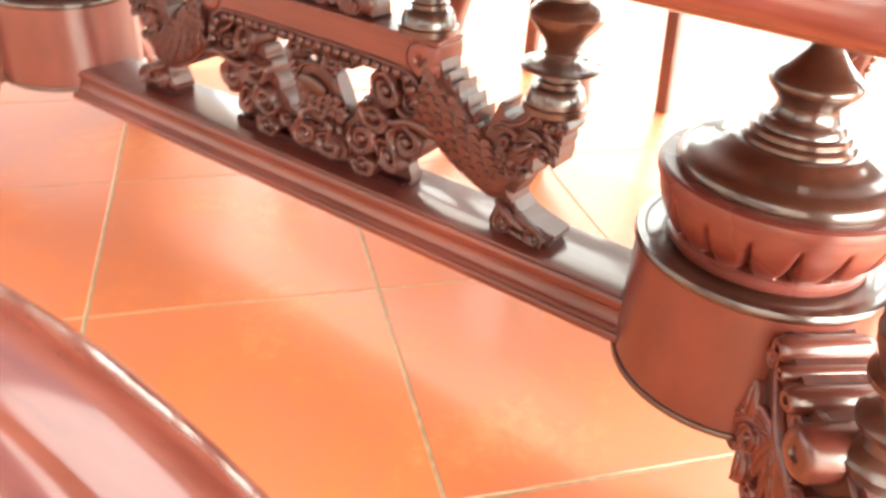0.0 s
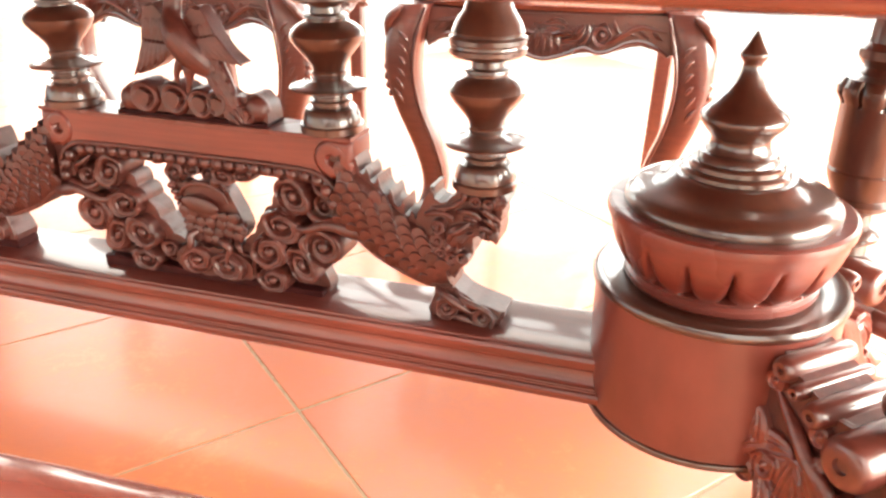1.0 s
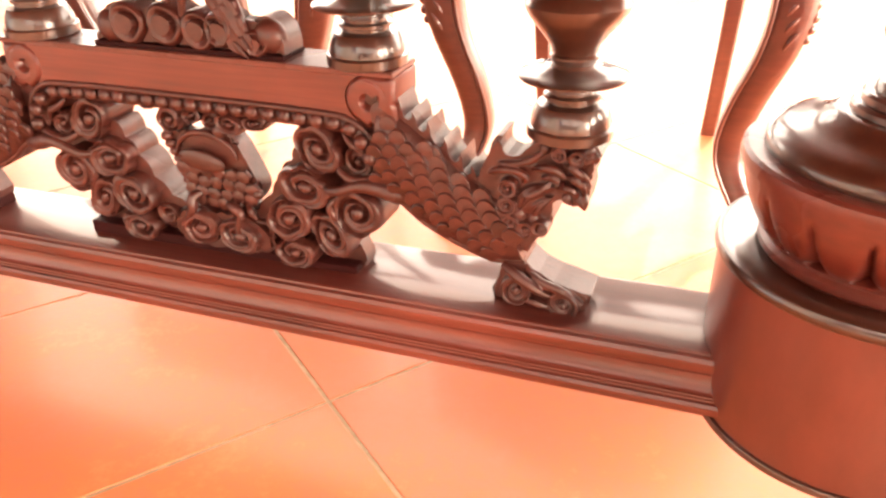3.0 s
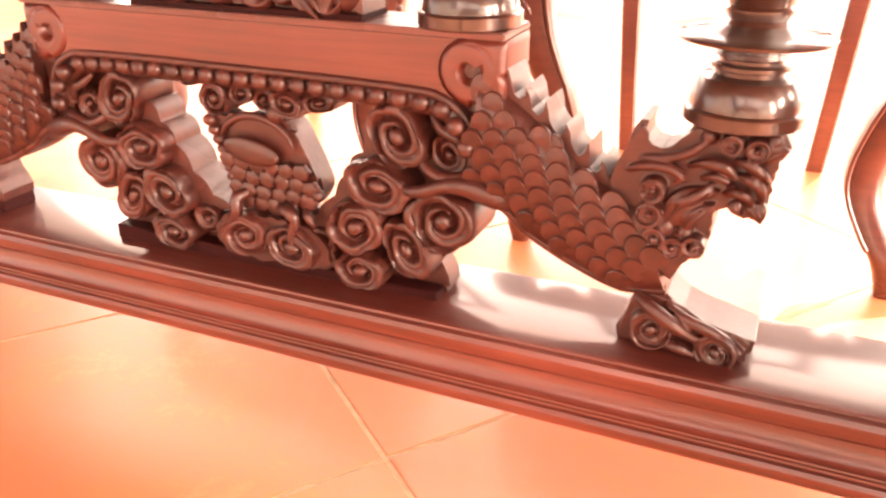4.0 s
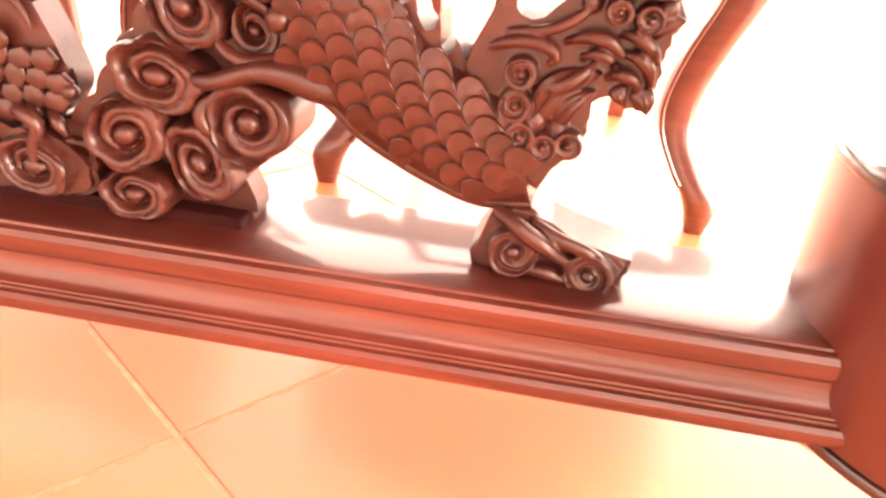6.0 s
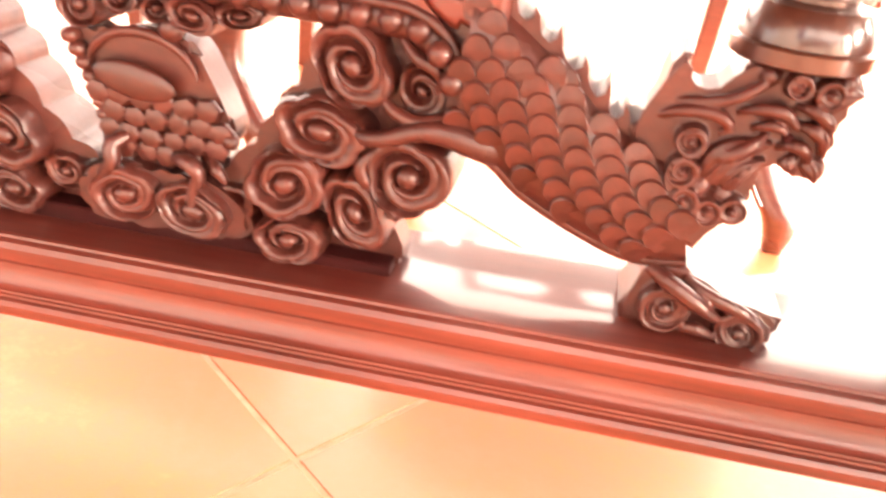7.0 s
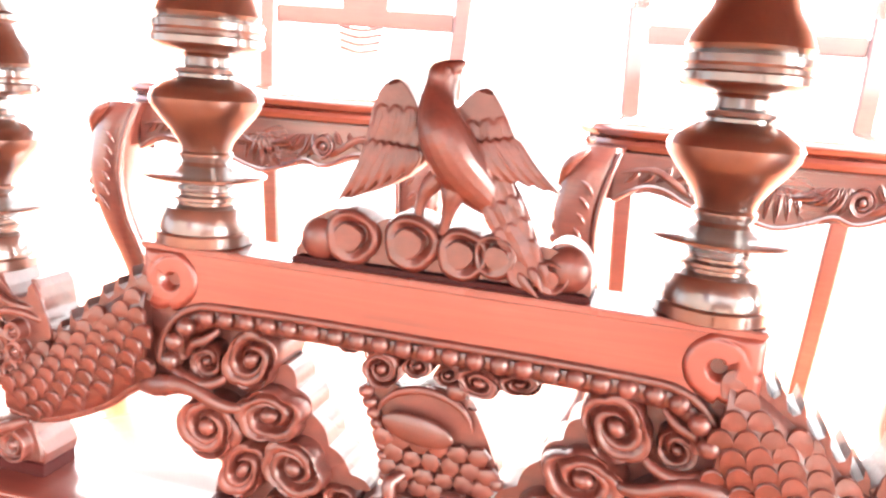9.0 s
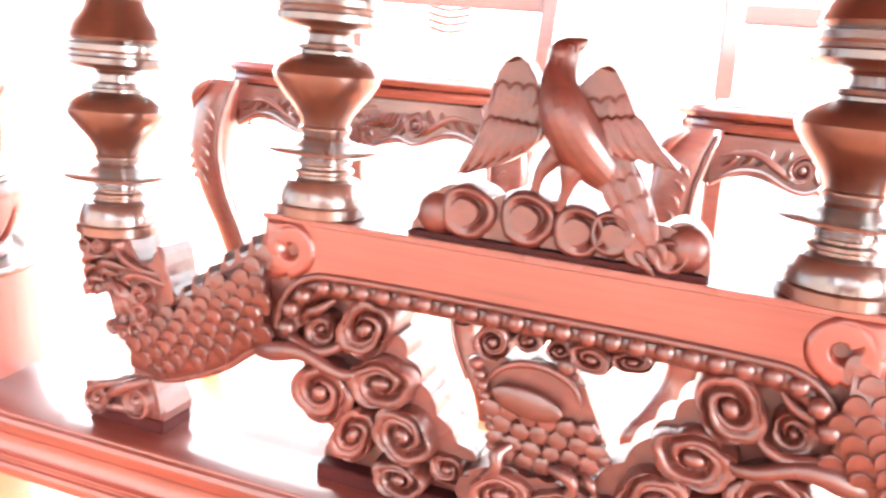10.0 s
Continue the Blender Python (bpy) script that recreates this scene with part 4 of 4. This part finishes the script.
    bm = bmesh.new()
    ball_into(bm, 0, 0, 0, 0.0078, 0.95, 16, 10)
    bead = mesh_of(bm, "bead", 80)
    run, last = 1.0, line[0]
    for q in line:
        run += float(np.linalg.norm(q - last))
        last = q
        if run >= 0.0177:
            run = 0.0
            part("bead", bead, CARVED, rail).location = (MIDDLE / 2 + q[0], -0.002 - 0.006 * (abs(q[0]) > 0.19), q[1])
    part("bead_channel", sweep([(q[0], 0.0095, q[1] - 0.001) for q in line[::10]], [0.0115] * 40, 10, 1.0), CARVED, rail, "shadowed channel behind the beads")
    lip = [(0.0, 0.4205), (0.1, 0.4205), (0.172, 0.4188), (0.19, 0.4158), (0.203, 0.409), (0.2135, 0.398), (0.2205, 0.383), (0.223, 0.364)]
    border = spline([(-x, z) for x, z in lip[:0:-1]] + lip, 90)
    part("bead_border", sweep([(x, -0.0022, z - 0.0012) for x, z in border], [0.0034] * 90, 10), CARVED, rail, "thin raised border round the beads", smooth=70)
    for sign in (-1, 1):
        part("corner_block", mirrored(slab([(0.199, 0.412), (0.236, 0.412), (0.237, 0.372), (0.228, 0.345), (0.214, 0.342), (0.206, 0.365), (0.203, 0.388)], 0.004, 0.044, 0.001), sign), CARVED, rail, "solid corner behind the beads")


def bird_carving():
    """The winged openwork carving on the rail: one plain carving and its cloud base."""
    outline = [(-0.108, 0.466), (-0.106, 0.48), (-0.096, 0.495), (-0.085, 0.505), (-0.073, 0.5095), (-0.06, 0.509), (-0.048, 0.5), (-0.034, 0.506), (-0.015, 0.51), (0.003, 0.503), (0.016, 0.502), (0.03, 0.503), (0.043, 0.499), (0.056, 0.502), (0.07, 0.495), (0.083, 0.495), (0.094, 0.503), (0.106, 0.503), (0.117, 0.493), (0.121, 0.48), (0.121, 0.466)]
    base = part("cloud_base", slab(spline(outline, 60) + [(0.121, 0.4655), (-0.108, 0.4655)], 0.008, 0.044, 0.005), CARVED, table, "billowing carved cloud base")
    part("plinth", box(-0.109, 0.122, 0.003, 0.046, 0.4635, 0.4685, 0.0008), DARKWOOD, base, "thin dark plinth")
    for x, z, r, t, hand in ((-0.061, 0.4885, 0.0225, 0.6, 1), (-0.0135, 0.49, 0.0225, 0.6, 1), (0.0265, 0.4865, 0.021, 0.5, 1), (0.0515, 0.4885, 0.018, 2.4, -1), (0.093, 0.4785, 0.0135, 0.8, 1), (0.0735, 0.482, 0.016, 0.9, 1)):

        def reach(th, r=r):
            return r * (1 + 0.06 * math.sin(3 * th + 1.0)) if math.sin(th) > -0.75 else r * 0.98

        def face(q, rho, th, r=r, t=t, hand=hand):
            # a flat round button with a crescent hollow that is deepest on one side and dies out into a hook on the other
            turn = hand * (th - t)
            inner = 0.47 + 0.05 * math.cos(turn - 2.2)
            fall = 0.0085 * max(0.0, (q - 0.72) / 0.28) ** 2
            if q < inner:
                return 0.0056
            u = min(1.0, (q - inner) / (0.93 - inner))
            deep = 0.0125 * max(0.0, 0.42 + 0.6 * math.cos(turn))
            return 0.0056 + 0.0012 * u - deep * min(1.0, (q - inner) / 0.05) * (1 - u) ** 1.3 - fall

        part("cloud_scroll", boss(x, z, reach, face, 0.005, 0.04, 72, 34), CARVED, base, smooth=50)
    for x, z, r in ((-0.087, 0.4835, 0.0185), (0.104, 0.4845, 0.0175)):
        part("cloud_lobe", ball_into(bmesh.new(), x, 0.014, z, r, 0.75, 24, 14), CARVED, base, "smooth rounded lobe", smooth=80)
    bm = bmesh.new()
    # trunk, neck, head and short beak
    p = spline([(0.047, 0.02, 0.522), (0.034, 0.012, 0.535), (0.019, 0.004, 0.552), (0.007, 0.0, 0.572), (0.0, 0.004, 0.589), (-0.001, 0.009, 0.602), (0.0, 0.011, 0.614)], 22)
    sweep(p, [float(v[0]) for v in spline([(0.01,), (0.016,), (0.0195,), (0.0185,), (0.0145,), (0.012,), (0.0115,)], 22)], 18, 0.85, True, bm)
    ball_into(bm, 0.0, 0.011, 0.613, 0.0118, 0.9, 18, 14, 1.0, 0.92)
    sweep(spline([(0.002, 0.011, 0.617), (0.008, 0.011, 0.6195), (0.0125, 0.012, 0.622), (0.0165, 0.012, 0.6235)], 8), [0.008, 0.0075, 0.0065, 0.0055, 0.0045, 0.0034, 0.0022, 0.0008], 12, 0.75, True, bm)
    ball_into(bm, 0.006, 0.0025, 0.6185, 0.0019, 0.8, 8, 6)
    # wings: a rounded shoulder, then rows of coverts over long flight feathers
    left = [(-0.012, 0.572), (-0.0165, 0.59), (-0.0225, 0.6), (-0.0285, 0.6065), (-0.036, 0.609), (-0.0435, 0.604), (-0.0505, 0.591), (-0.0545, 0.57), (-0.06, 0.548), (-0.0725, 0.518), (-0.055, 0.522), (-0.036, 0.53), (-0.02, 0.541), (-0.008, 0.554)]
    right = [(0.008, 0.578), (0.0125, 0.5905), (0.02, 0.6), (0.027, 0.606), (0.0345, 0.607), (0.042, 0.6), (0.0505, 0.586), (0.0595, 0.57), (0.072, 0.5545), (0.0905, 0.5395), (0.072, 0.543), (0.056, 0.5465), (0.036, 0.551), (0.02, 0.562)]
    for out in (left, right):
        slab([tuple(q) for q in spline(out, 46, True)], 0.009, 0.034, 0.003, 0, bm)
    for k in range(6):
        f = k / 5
        leaf(bm, (-0.0475 + 0.033 * f, 0.563 - 0.002 * f), (-0.0745 + 0.054 * f, 0.515 + 0.024 * f), 0.0105, 0.0075 - 0.0006 * k, 0.0036, 0.05)
        leaf(bm, (0.054 - 0.032 * f, 0.574 - 0.006 * f), (0.0925 - 0.052 * f, 0.538 + 0.008 * f), 0.0105, 0.0075 - 0.0006 * k, 0.0036, -0.06)
    for row, (n, zl, wide) in enumerate(((4, 0.571, 0.0125), (3, 0.583, 0.0115))):
        for k in range(n):
            f = k / (n - 1)
            span = 0.027 - 0.006 * row
            x = -0.034 - span / 2 + span * f
            leaf(bm, (x + 0.002, zl + 0.006), (x - 0.006 + 0.004 * f, zl - 0.024 + 0.004 * f), wide, 0.0094 - 0.0004 * row, 0.0024, 0.05, 6)
            x = 0.036 + span / 2 - span * f
            leaf(bm, (x - 0.002, zl + 0.004 - 0.004 * f), (x + 0.011 - 0.004 * f, zl - 0.024), wide, 0.0094 - 0.0004 * row, 0.0024, -0.05, 6)
    # tail: a tapering fan of overlapping feathers that falls over the clouds
    sweep(spline([(0.036, 0.018, 0.545), (0.054, 0.013, 0.522), (0.071, 0.006, 0.497), (0.081, 0.004, 0.481), (0.0865, 0.003, 0.472)], 14), [0.013, 0.0155, 0.0162, 0.016, 0.0152, 0.0142, 0.013, 0.0118, 0.0104, 0.0088, 0.007, 0.005, 0.0032, 0.001], 12, 0.55, True, bm)
    for row in range(5):
        for k in range(3):
            f = k - 1
            x, z = 0.04 + 0.0095 * row, 0.543 - 0.0145 * row
            leaf(bm, (x + 0.008 * f, z + 0.005 * f), (x + 0.0165 - 0.0015 * row + (0.007 - 0.0012 * row) * f, z - 0.029 + 0.0032 * row + 0.005 * f), 0.011 - 0.001 * row, 0.0078 - 0.002 * row - 0.0008 * (k == 1), 0.003, 0.03 * f)
    for k in range(3):
        for j in (-1, 1):
            leaf(bm, (0.001 + 0.009 * j + 0.005 * k, 0.583 - 0.011 * k), (0.004 + 0.0115 * j + 0.006 * k, 0.566 - 0.011 * k), 0.009, -0.0045 + 0.003 * (j < 0), 0.003, 0.0, 6)
    # thighs and shanks
    for path, rad in (([(0.008, 0.012, 0.547), (-0.002, 0.01, 0.535), (-0.009, 0.01, 0.522), (-0.012, 0.012, 0.5)], [0.01, 0.0075, 0.0045, 0.004]),
                      ([(0.019, 0.006, 0.54), (0.0165, 0.003, 0.529), (0.0145, 0.003, 0.517), (0.01, 0.005, 0.5)], [0.013, 0.0095, 0.005, 0.004])):
        sweep(spline(path, 14), [float(v[0]) for v in spline([(r,) for r in rad], 14)], 10, 0.8, True, bm)
    fused(part("winged_carving", bm, CARVED, table, "winged openwork carving with ridged feathers", smooth=50), 0.0009)


def table_top():
    prof = [(-0.16, 0.7080), (-0.03, 0.7080), (-0.03, 0.7015), (-0.006, 0.7010), (0.002, 0.7035), (0.0065, 0.7085), (0.0078, 0.7145), (0.0062, 0.7198), (0.0015, 0.7232), (-0.0035, 0.7245), (-0.001, 0.7260), (0.0045, 0.7285), (0.0082, 0.7335), (0.0084, 0.7390), (0.0055, 0.7438), (-0.001, 0.7465), (-0.0055, 0.7475), (-0.0065, 0.7505), (-0.0095, 0.7545), (-0.017, 0.7575), (-0.03, 0.7580)]
    lx, near, far, rad = 1.28, 0.55, 0.38, 0.12
    loop = []
    for qx, qy, start in ((1, 1, 0), (-1, 1, 90), (-1, -1, 180), (1, -1, 270)):
        for k in range(9):
            a = radians(start + 90 * k / 8)
            loop.append((qx * (lx - rad), far - rad if qy > 0 else rad - near, math.cos(a), math.sin(a)))
    bm = bmesh.new()
    rings = []
    for d, z in prof:
        rings.append([bm.verts.new((x + c * (rad + d if rad + d > 0 else 0.001), Y0 + y + s * (rad + d if rad + d > 0 else 0.001), max(z, 0.708) if y > 0 else z)) for x, y, c, s in loop])
    n = len(loop)
    for a, b in zip(rings, rings[1:]):
        for i in range(n):
            bm.faces.new((a[i], a[(i + 1) % n], b[(i + 1) % n], b[i]))
    bm.faces.new(rings[-1])
    bm.faces.new(rings[0][::-1])
    part("tabletop", bm, SEATWOOD, table, "polished top with a reeded edge", smooth=35)


for cx in (0.678, -0.725):
    hub(cx)
for cx, turn in ((0.678, -47), (0.678, 53), (-0.725, 180 - 53), (-0.725, 180 + 47)):
    table_leg(cx, radians(turn))
for cx, base in ((-0.42, 0.4145), (-0.199, 0.4645), (0.203, 0.4645), (0.402, 0.4145)):
    spindle(cx, base)
for sign in (1, -1):
    dragon(sign)
stretcher_panel()
bird_carving()
table_top()


# ---------------------------------------------------------------- chairs
def dining_chair():
    """Local: the seat's front looks to -y."""
    chair = empty("dining_chair", "dark red lacquered carved chair with curved front legs and polished seat", "chair", "chairs round the table")

    def plan(d):
        return spline([(-0.215 - d, 0.262 + d), (0.215 + d, 0.262 + d), (0.25 + d, 0.0), (0.276 + d, -0.165), (0.268 + d, -0.205), (0.232 + d * 0.7, -0.242 - d * 0.7), (0.12, -0.264 - d), (0.0, -0.268 - d), (-0.12, -0.264 - d), (-0.232 - d * 0.7, -0.242 - d * 0.7), (-0.268 - d, -0.205), (-0.276 - d, -0.165), (-0.25 - d, 0.0)], 64, True)

    bm = bmesh.new()
    rings = [[bm.verts.new((x, y, z)) for x, y in plan(d)] for d, z in ((-0.03, 0.478), (-0.012, 0.4785), (-0.003, 0.482), (0.0, 0.489), (-0.002, 0.4945), (-0.006, 0.4965), (0.0, 0.4985), (0.006, 0.502), (0.0085, 0.5065), (0.007, 0.511), (0.002, 0.515), (-0.007, 0.5178), (-0.02, 0.519), (-0.032, 0.5188), (-0.038, 0.5172), (-0.042, 0.5145))]
    for a, b in zip(rings, rings[1:]):
        for i in range(64):
            bm.faces.new((a[i], a[(i + 1) % 64], b[(i + 1) % 64], b[i]))
    bm.faces.new(rings[-1])
    bm.faces.new(rings[0][::-1])
    part("seat", bm, SEATWOOD, chair, "polished seat with a moulded edge", smooth=35)

    def apron(m, w):
        low = [(w, 0.412), (w * 0.88, 0.428), (w * 0.78, 0.433), (w * 0.68, 0.43), (w * 0.58, 0.419), (w * 0.5, 0.413), (w * 0.43, 0.412), (w * 0.36, 0.418), (w * 0.3, 0.417), (w * 0.2, 0.408), (w * 0.1, 0.401), (0, 0.397)]
        low = low + [(-x, z) for x, z in low[-2::-1]]
        bm = slab([(-w, 0.479), (w, 0.479)] + low, -0.004, 0.018, 0.003)
        rim = [(x * 0.985, -0.006, z + 0.004) for x, z in low]
        sweep(spline(rim, 60), [0.0036] * 60, 7, 1.0, True, bm)
        for s in (-1, 1):
            cloud_scroll(s * w * 0.47, 0.4445, 0.019, -0.004, 0.0, 1.0, s, 4, 0.12, 1.35, 0.0085, 0.9, bm)
            for k in range(6):
                leaf(bm, (s * w * (0.4 - 0.035 * k), 0.461 - 0.001 * k), (s * w * (0.34 - 0.07 * k), 0.425 + 0.005 * k - 0.003 * (k % 2)), 0.0115, -0.0045, 0.007, 0.16 * s, 7)
            sweep(spline([(s * w * 0.52, -0.004, 0.43), (s * w * 0.62, -0.009, 0.445), (s * w * 0.76, -0.0095, 0.46), (s * w * 0.97, -0.004, 0.452)], 12), [0.002, 0.0038, 0.005, 0.005, 0.005, 0.005, 0.005, 0.0045, 0.004, 0.003, 0.002, 0.001], 7, 0.8, True, bm)
            for k in range(4):
                leaf(bm, (s * w * (0.55 + 0.1 * k), 0.468 - 0.002 * k), (s * w * (0.64 + 0.1 * k), 0.446 - 0.002 * k), 0.0105, -0.004, 0.0065, -0.14 * s, 6)
        for k in range(-2, 3):
            leaf(bm, (0.004 * k, 0.455), (0.015 * k, 0.408 + 0.004 * abs(k)), 0.0125, -0.0035 - 0.001 * (2 - abs(k)), 0.007, 0.06 * k, 7)
        part("apron", moved(bm, m), CHAIRWOOD, chair, "carved apron with scrolls and a scalloped lower edge", smooth=45)

    apron(Matrix.Translation((0, -0.25, 0)), 0.225)
    for s in (-1, 1):
        apron(Matrix.Translation((s * 0.25, -0.02, 0)) @ Matrix.Rotation(s * radians(90 - 4), 4, "Z"), 0.2)
    # cabriole front legs
    for s in (-1, 1):
        line = spline([(0.246, 0.485), (0.259, 0.455), (0.27, 0.41), (0.271, 0.36), (0.258, 0.3), (0.233, 0.235), (0.217, 0.175), (0.219, 0.13), (0.243, 0.085), (0.27, 0.045), (0.273, 0.0)], 34)
        rad = [float(v[0]) for v in spline([(0.03,), (0.033,), (0.032,), (0.03,), (0.0275,), (0.026,), (0.024,), (0.0225,), (0.023,), (0.0225,), (0.0125,)], 34)]
        bm = bmesh.new()
        rings = []
        for (d, z), r in zip(line, rad):
            cx, cy = s * d, -(0.5 * d + 0.12)
            ring = []
            for k in range(16):
                a = 2 * math.pi * k / 16
                e = 0.62
                px_, py_ = math.copysign(abs(math.cos(a)) ** e, math.cos(a)), math.copysign(abs(math.sin(a)) ** e, math.sin(a))
                ring.append(bm.verts.new((cx + 1.12 * r * px_, cy + 1.12 * r * py_, z)))
            rings.append(ring)
        for a, b in zip(rings, rings[1:]):
            for k in range(16):
                bm.faces.new((a[k], a[(k + 1) % 16], b[(k + 1) % 16], b[k]))
        bm.faces.new(rings[0])
        bm.faces.new(rings[-1][::-1])
        leg = part("front_leg", bm, CHAIRWOOD, chair, "curved cabriole leg with a carved knee", smooth=50)
        bm = bmesh.new()
        for k, (d, z, r) in enumerate(((0.29, 0.415, 0.0105), (0.296, 0.395, 0.0098), (0.2985, 0.3765, 0.009), (0.2995, 0.359, 0.0082), (0.298, 0.343, 0.0074), (0.2945, 0.328, 0.0066))):
            ball_into(bm, s * d, -(0.5 * d + 0.125), z, r, 1.0, 12, 8)
        for k in range(4):
            sweep(spline([(s * (0.262 + 0.006 * k), -(0.284 - 0.004 * k), 0.482 - 0.004 * k), (s * (0.288 + 0.003 * k), -(0.288 - 0.008 * k), 0.462 - 0.009 * k), (s * (0.3 + 0.001 * k), -(0.276 - 0.006 * k), 0.438 - 0.011 * k)], 8), [0.003, 0.0055, 0.007, 0.0075, 0.0075, 0.0065, 0.0045, 0.0015], 8, 1.0, True, bm)
        for k in range(6):
            f = k / 5
            sweep(spline([(s * (0.27 + 0.012 * f), -0.287, 0.44 - 0.1 * f), (s * (0.257 + 0.014 * f), -0.292 + 0.004 * f, 0.432 - 0.105 * f), (s * (0.25 + 0.015 * f), -0.286 + 0.006 * f, 0.418 - 0.105 * f)], 6), [0.001, 0.0025, 0.0034, 0.003, 0.002, 0.001], 7, 1.0, True, bm)
        part("knee_carving", bm, CHAIRWOOD, leg, "leaf and pearl carving on the knee", smooth=60)
        bm = bmesh.new()
        for k in range(5):
            sweep(spline([(s * 0.224, -0.243, 0.135 - 0.006 * k), (s * (0.246 + 0.003 * k), -0.253, 0.105 - 0.011 * k), (s * (0.268 + 0.001 * k), -0.258, 0.078 - 0.009 * k)], 6), [0.002, 0.004, 0.005, 0.005, 0.004, 0.001], 7, 1.0, True, bm)
        part("border", sweep([(s * (d - 0.95 * r), -(0.5 * d + 0.12) - 1.06 * r, z) for (d, z), r in zip(line[1:29], rad[1:29])], [0.0036] * 28, 7), CHAIRWOOD, leg, "raised border line", smooth=70)
        part("foot_carving", bm, CHAIRWOOD, leg, "small curled leaf above the foot", smooth=60)
    # back legs running up into the back posts
    for s in (-1, 1):
        line = spline([(s * 0.19, 0.285, 0.0), (s * 0.2, 0.27, 0.2), (s * 0.213, 0.256, 0.48), (s * 0.222, 0.268, 0.7), (s * 0.232, 0.315, 1.08)], 18)
        bm = bmesh.new()
        rings = []
        for x, y, z in line:
            w = 0.0165 + 0.003 * min(z / 0.45, 1)
            rings.append([bm.verts.new((x + w * a, y + w * 0.9 * b, z)) for a, b in ((-1, -0.75), (-0.75, -1), (0.75, -1), (1, -0.75), (1, 0.75), (0.75, 1), (-0.75, 1), (-1, 0.75))])
        for a, b in zip(rings, rings[1:]):
            for k in range(8):
                bm.faces.new((a[k], a[(k + 1) % 8], b[(k + 1) % 8], b[k]))
        bm.faces.new(rings[0])
        bm.faces.new(rings[-1][::-1])
        part("back_post", bm, CHAIRWOOD, chair, "straight back leg and post in one piece", smooth=40)
    part("back_rail", box(-0.203, 0.203, 0.254, 0.28, 0.645, 0.68, 0.004), CHAIRWOOD, chair, "lower back rail")
    part("rear_apron", box(-0.195, 0.195, 0.246, 0.266, 0.43, 0.478, 0.003), CHAIRWOOD, chair, "plain rear apron")
    crest = spline([(-0.25, 1.04), (-0.1, 1.075), (0.0, 1.1), (0.1, 1.075), (0.25, 1.04)], 21) + [np.array(q) for q in ((0.25, 0.995), (0.0, 1.02), (-0.25, 0.995))]
    part("crest_rail", slab(crest, 0.297, 0.326, 0.004), CHAIRWOOD, chair, "arched crest rail")
    bm = slab(spline([(-0.05, 0.675), (-0.055, 0.76), (-0.035, 0.84), (-0.06, 0.93), (-0.05, 1.03)], 14) + spline([(0.05, 1.03), (0.06, 0.93), (0.035, 0.84), (0.055, 0.76), (0.05, 0.675)], 14), 0.262, 0.278, 0.002)
    splat = part("splat", moved(bm, Matrix.Translation((0, 0.0, 0)) @ Matrix.Shear("XY", 4, (0, 0))), CHAIRWOOD, chair, "carved back splat")
    bm = bmesh.new()
    for k in range(4):
        sweep(spline([(-0.05 + 0.002 * k, 0.24, 0.6455 - 0.014 * k), (0.0, 0.234, 0.6375 - 0.014 * k), (0.05 - 0.002 * k, 0.24, 0.6455 - 0.014 * k)], 9), [0.0035] * 9, 7, 1.0, True, bm)
    part("reeded_drop", bm, CHAIRWOOD, splat, "reeded ornament hanging below the rail")
    return chair


CHAIR = dining_chair()
TALL = Matrix.Diagonal((1.03, 1.0, 1.125, 1))
CHAIR.matrix_basis = pose(0.311, 0.916, FLOOR, 0, 0, 2.5) @ TALL
copy_thing(CHAIR, pose(-0.513, 0.912, FLOOR, 0, 0, 4))
copy_thing(CHAIR, pose(0.51, -0.938, FLOOR, 0, 0, 184))

# ---------------------------------------------------------------- floor tiles
bm = bmesh.new()
g = TILE_SIZE / 2 - 0.0027
box_into(bm, -g, g, -g, g, -0.0045, 0.0)
top = [e for e in bm.edges if all(abs(v.co.z) < 1e-6 for v in e.verts)]
bmesh.ops.bevel(bm, geom=top, offset=0.001, segments=1, affect="EDGES")
tile = mesh_of(bm, "tile", 0)
tile.materials.append(TILE)
ca, sa = math.cos(TILE_TURN), math.sin(TILE_TURN)
floor = bpy.data.objects["floor"]
for i in range(-14, 15):
    for j in range(-14, 15):
        u, v = (i + 0.5) * TILE_SIZE, (j + 0.5) * TILE_SIZE
        x, y = TILE_AT[0] + u * ca - v * sa, TILE_AT[1] + u * sa + v * ca
        if abs(x) < 4.0 and -2.55 < y < 2.75:
            ob = part("tile", tile, TILE, floor)
            ob.matrix_world = Matrix.Translation((x, y, FLOOR)) @ Matrix.Rotation(TILE_TURN, 4, "Z")
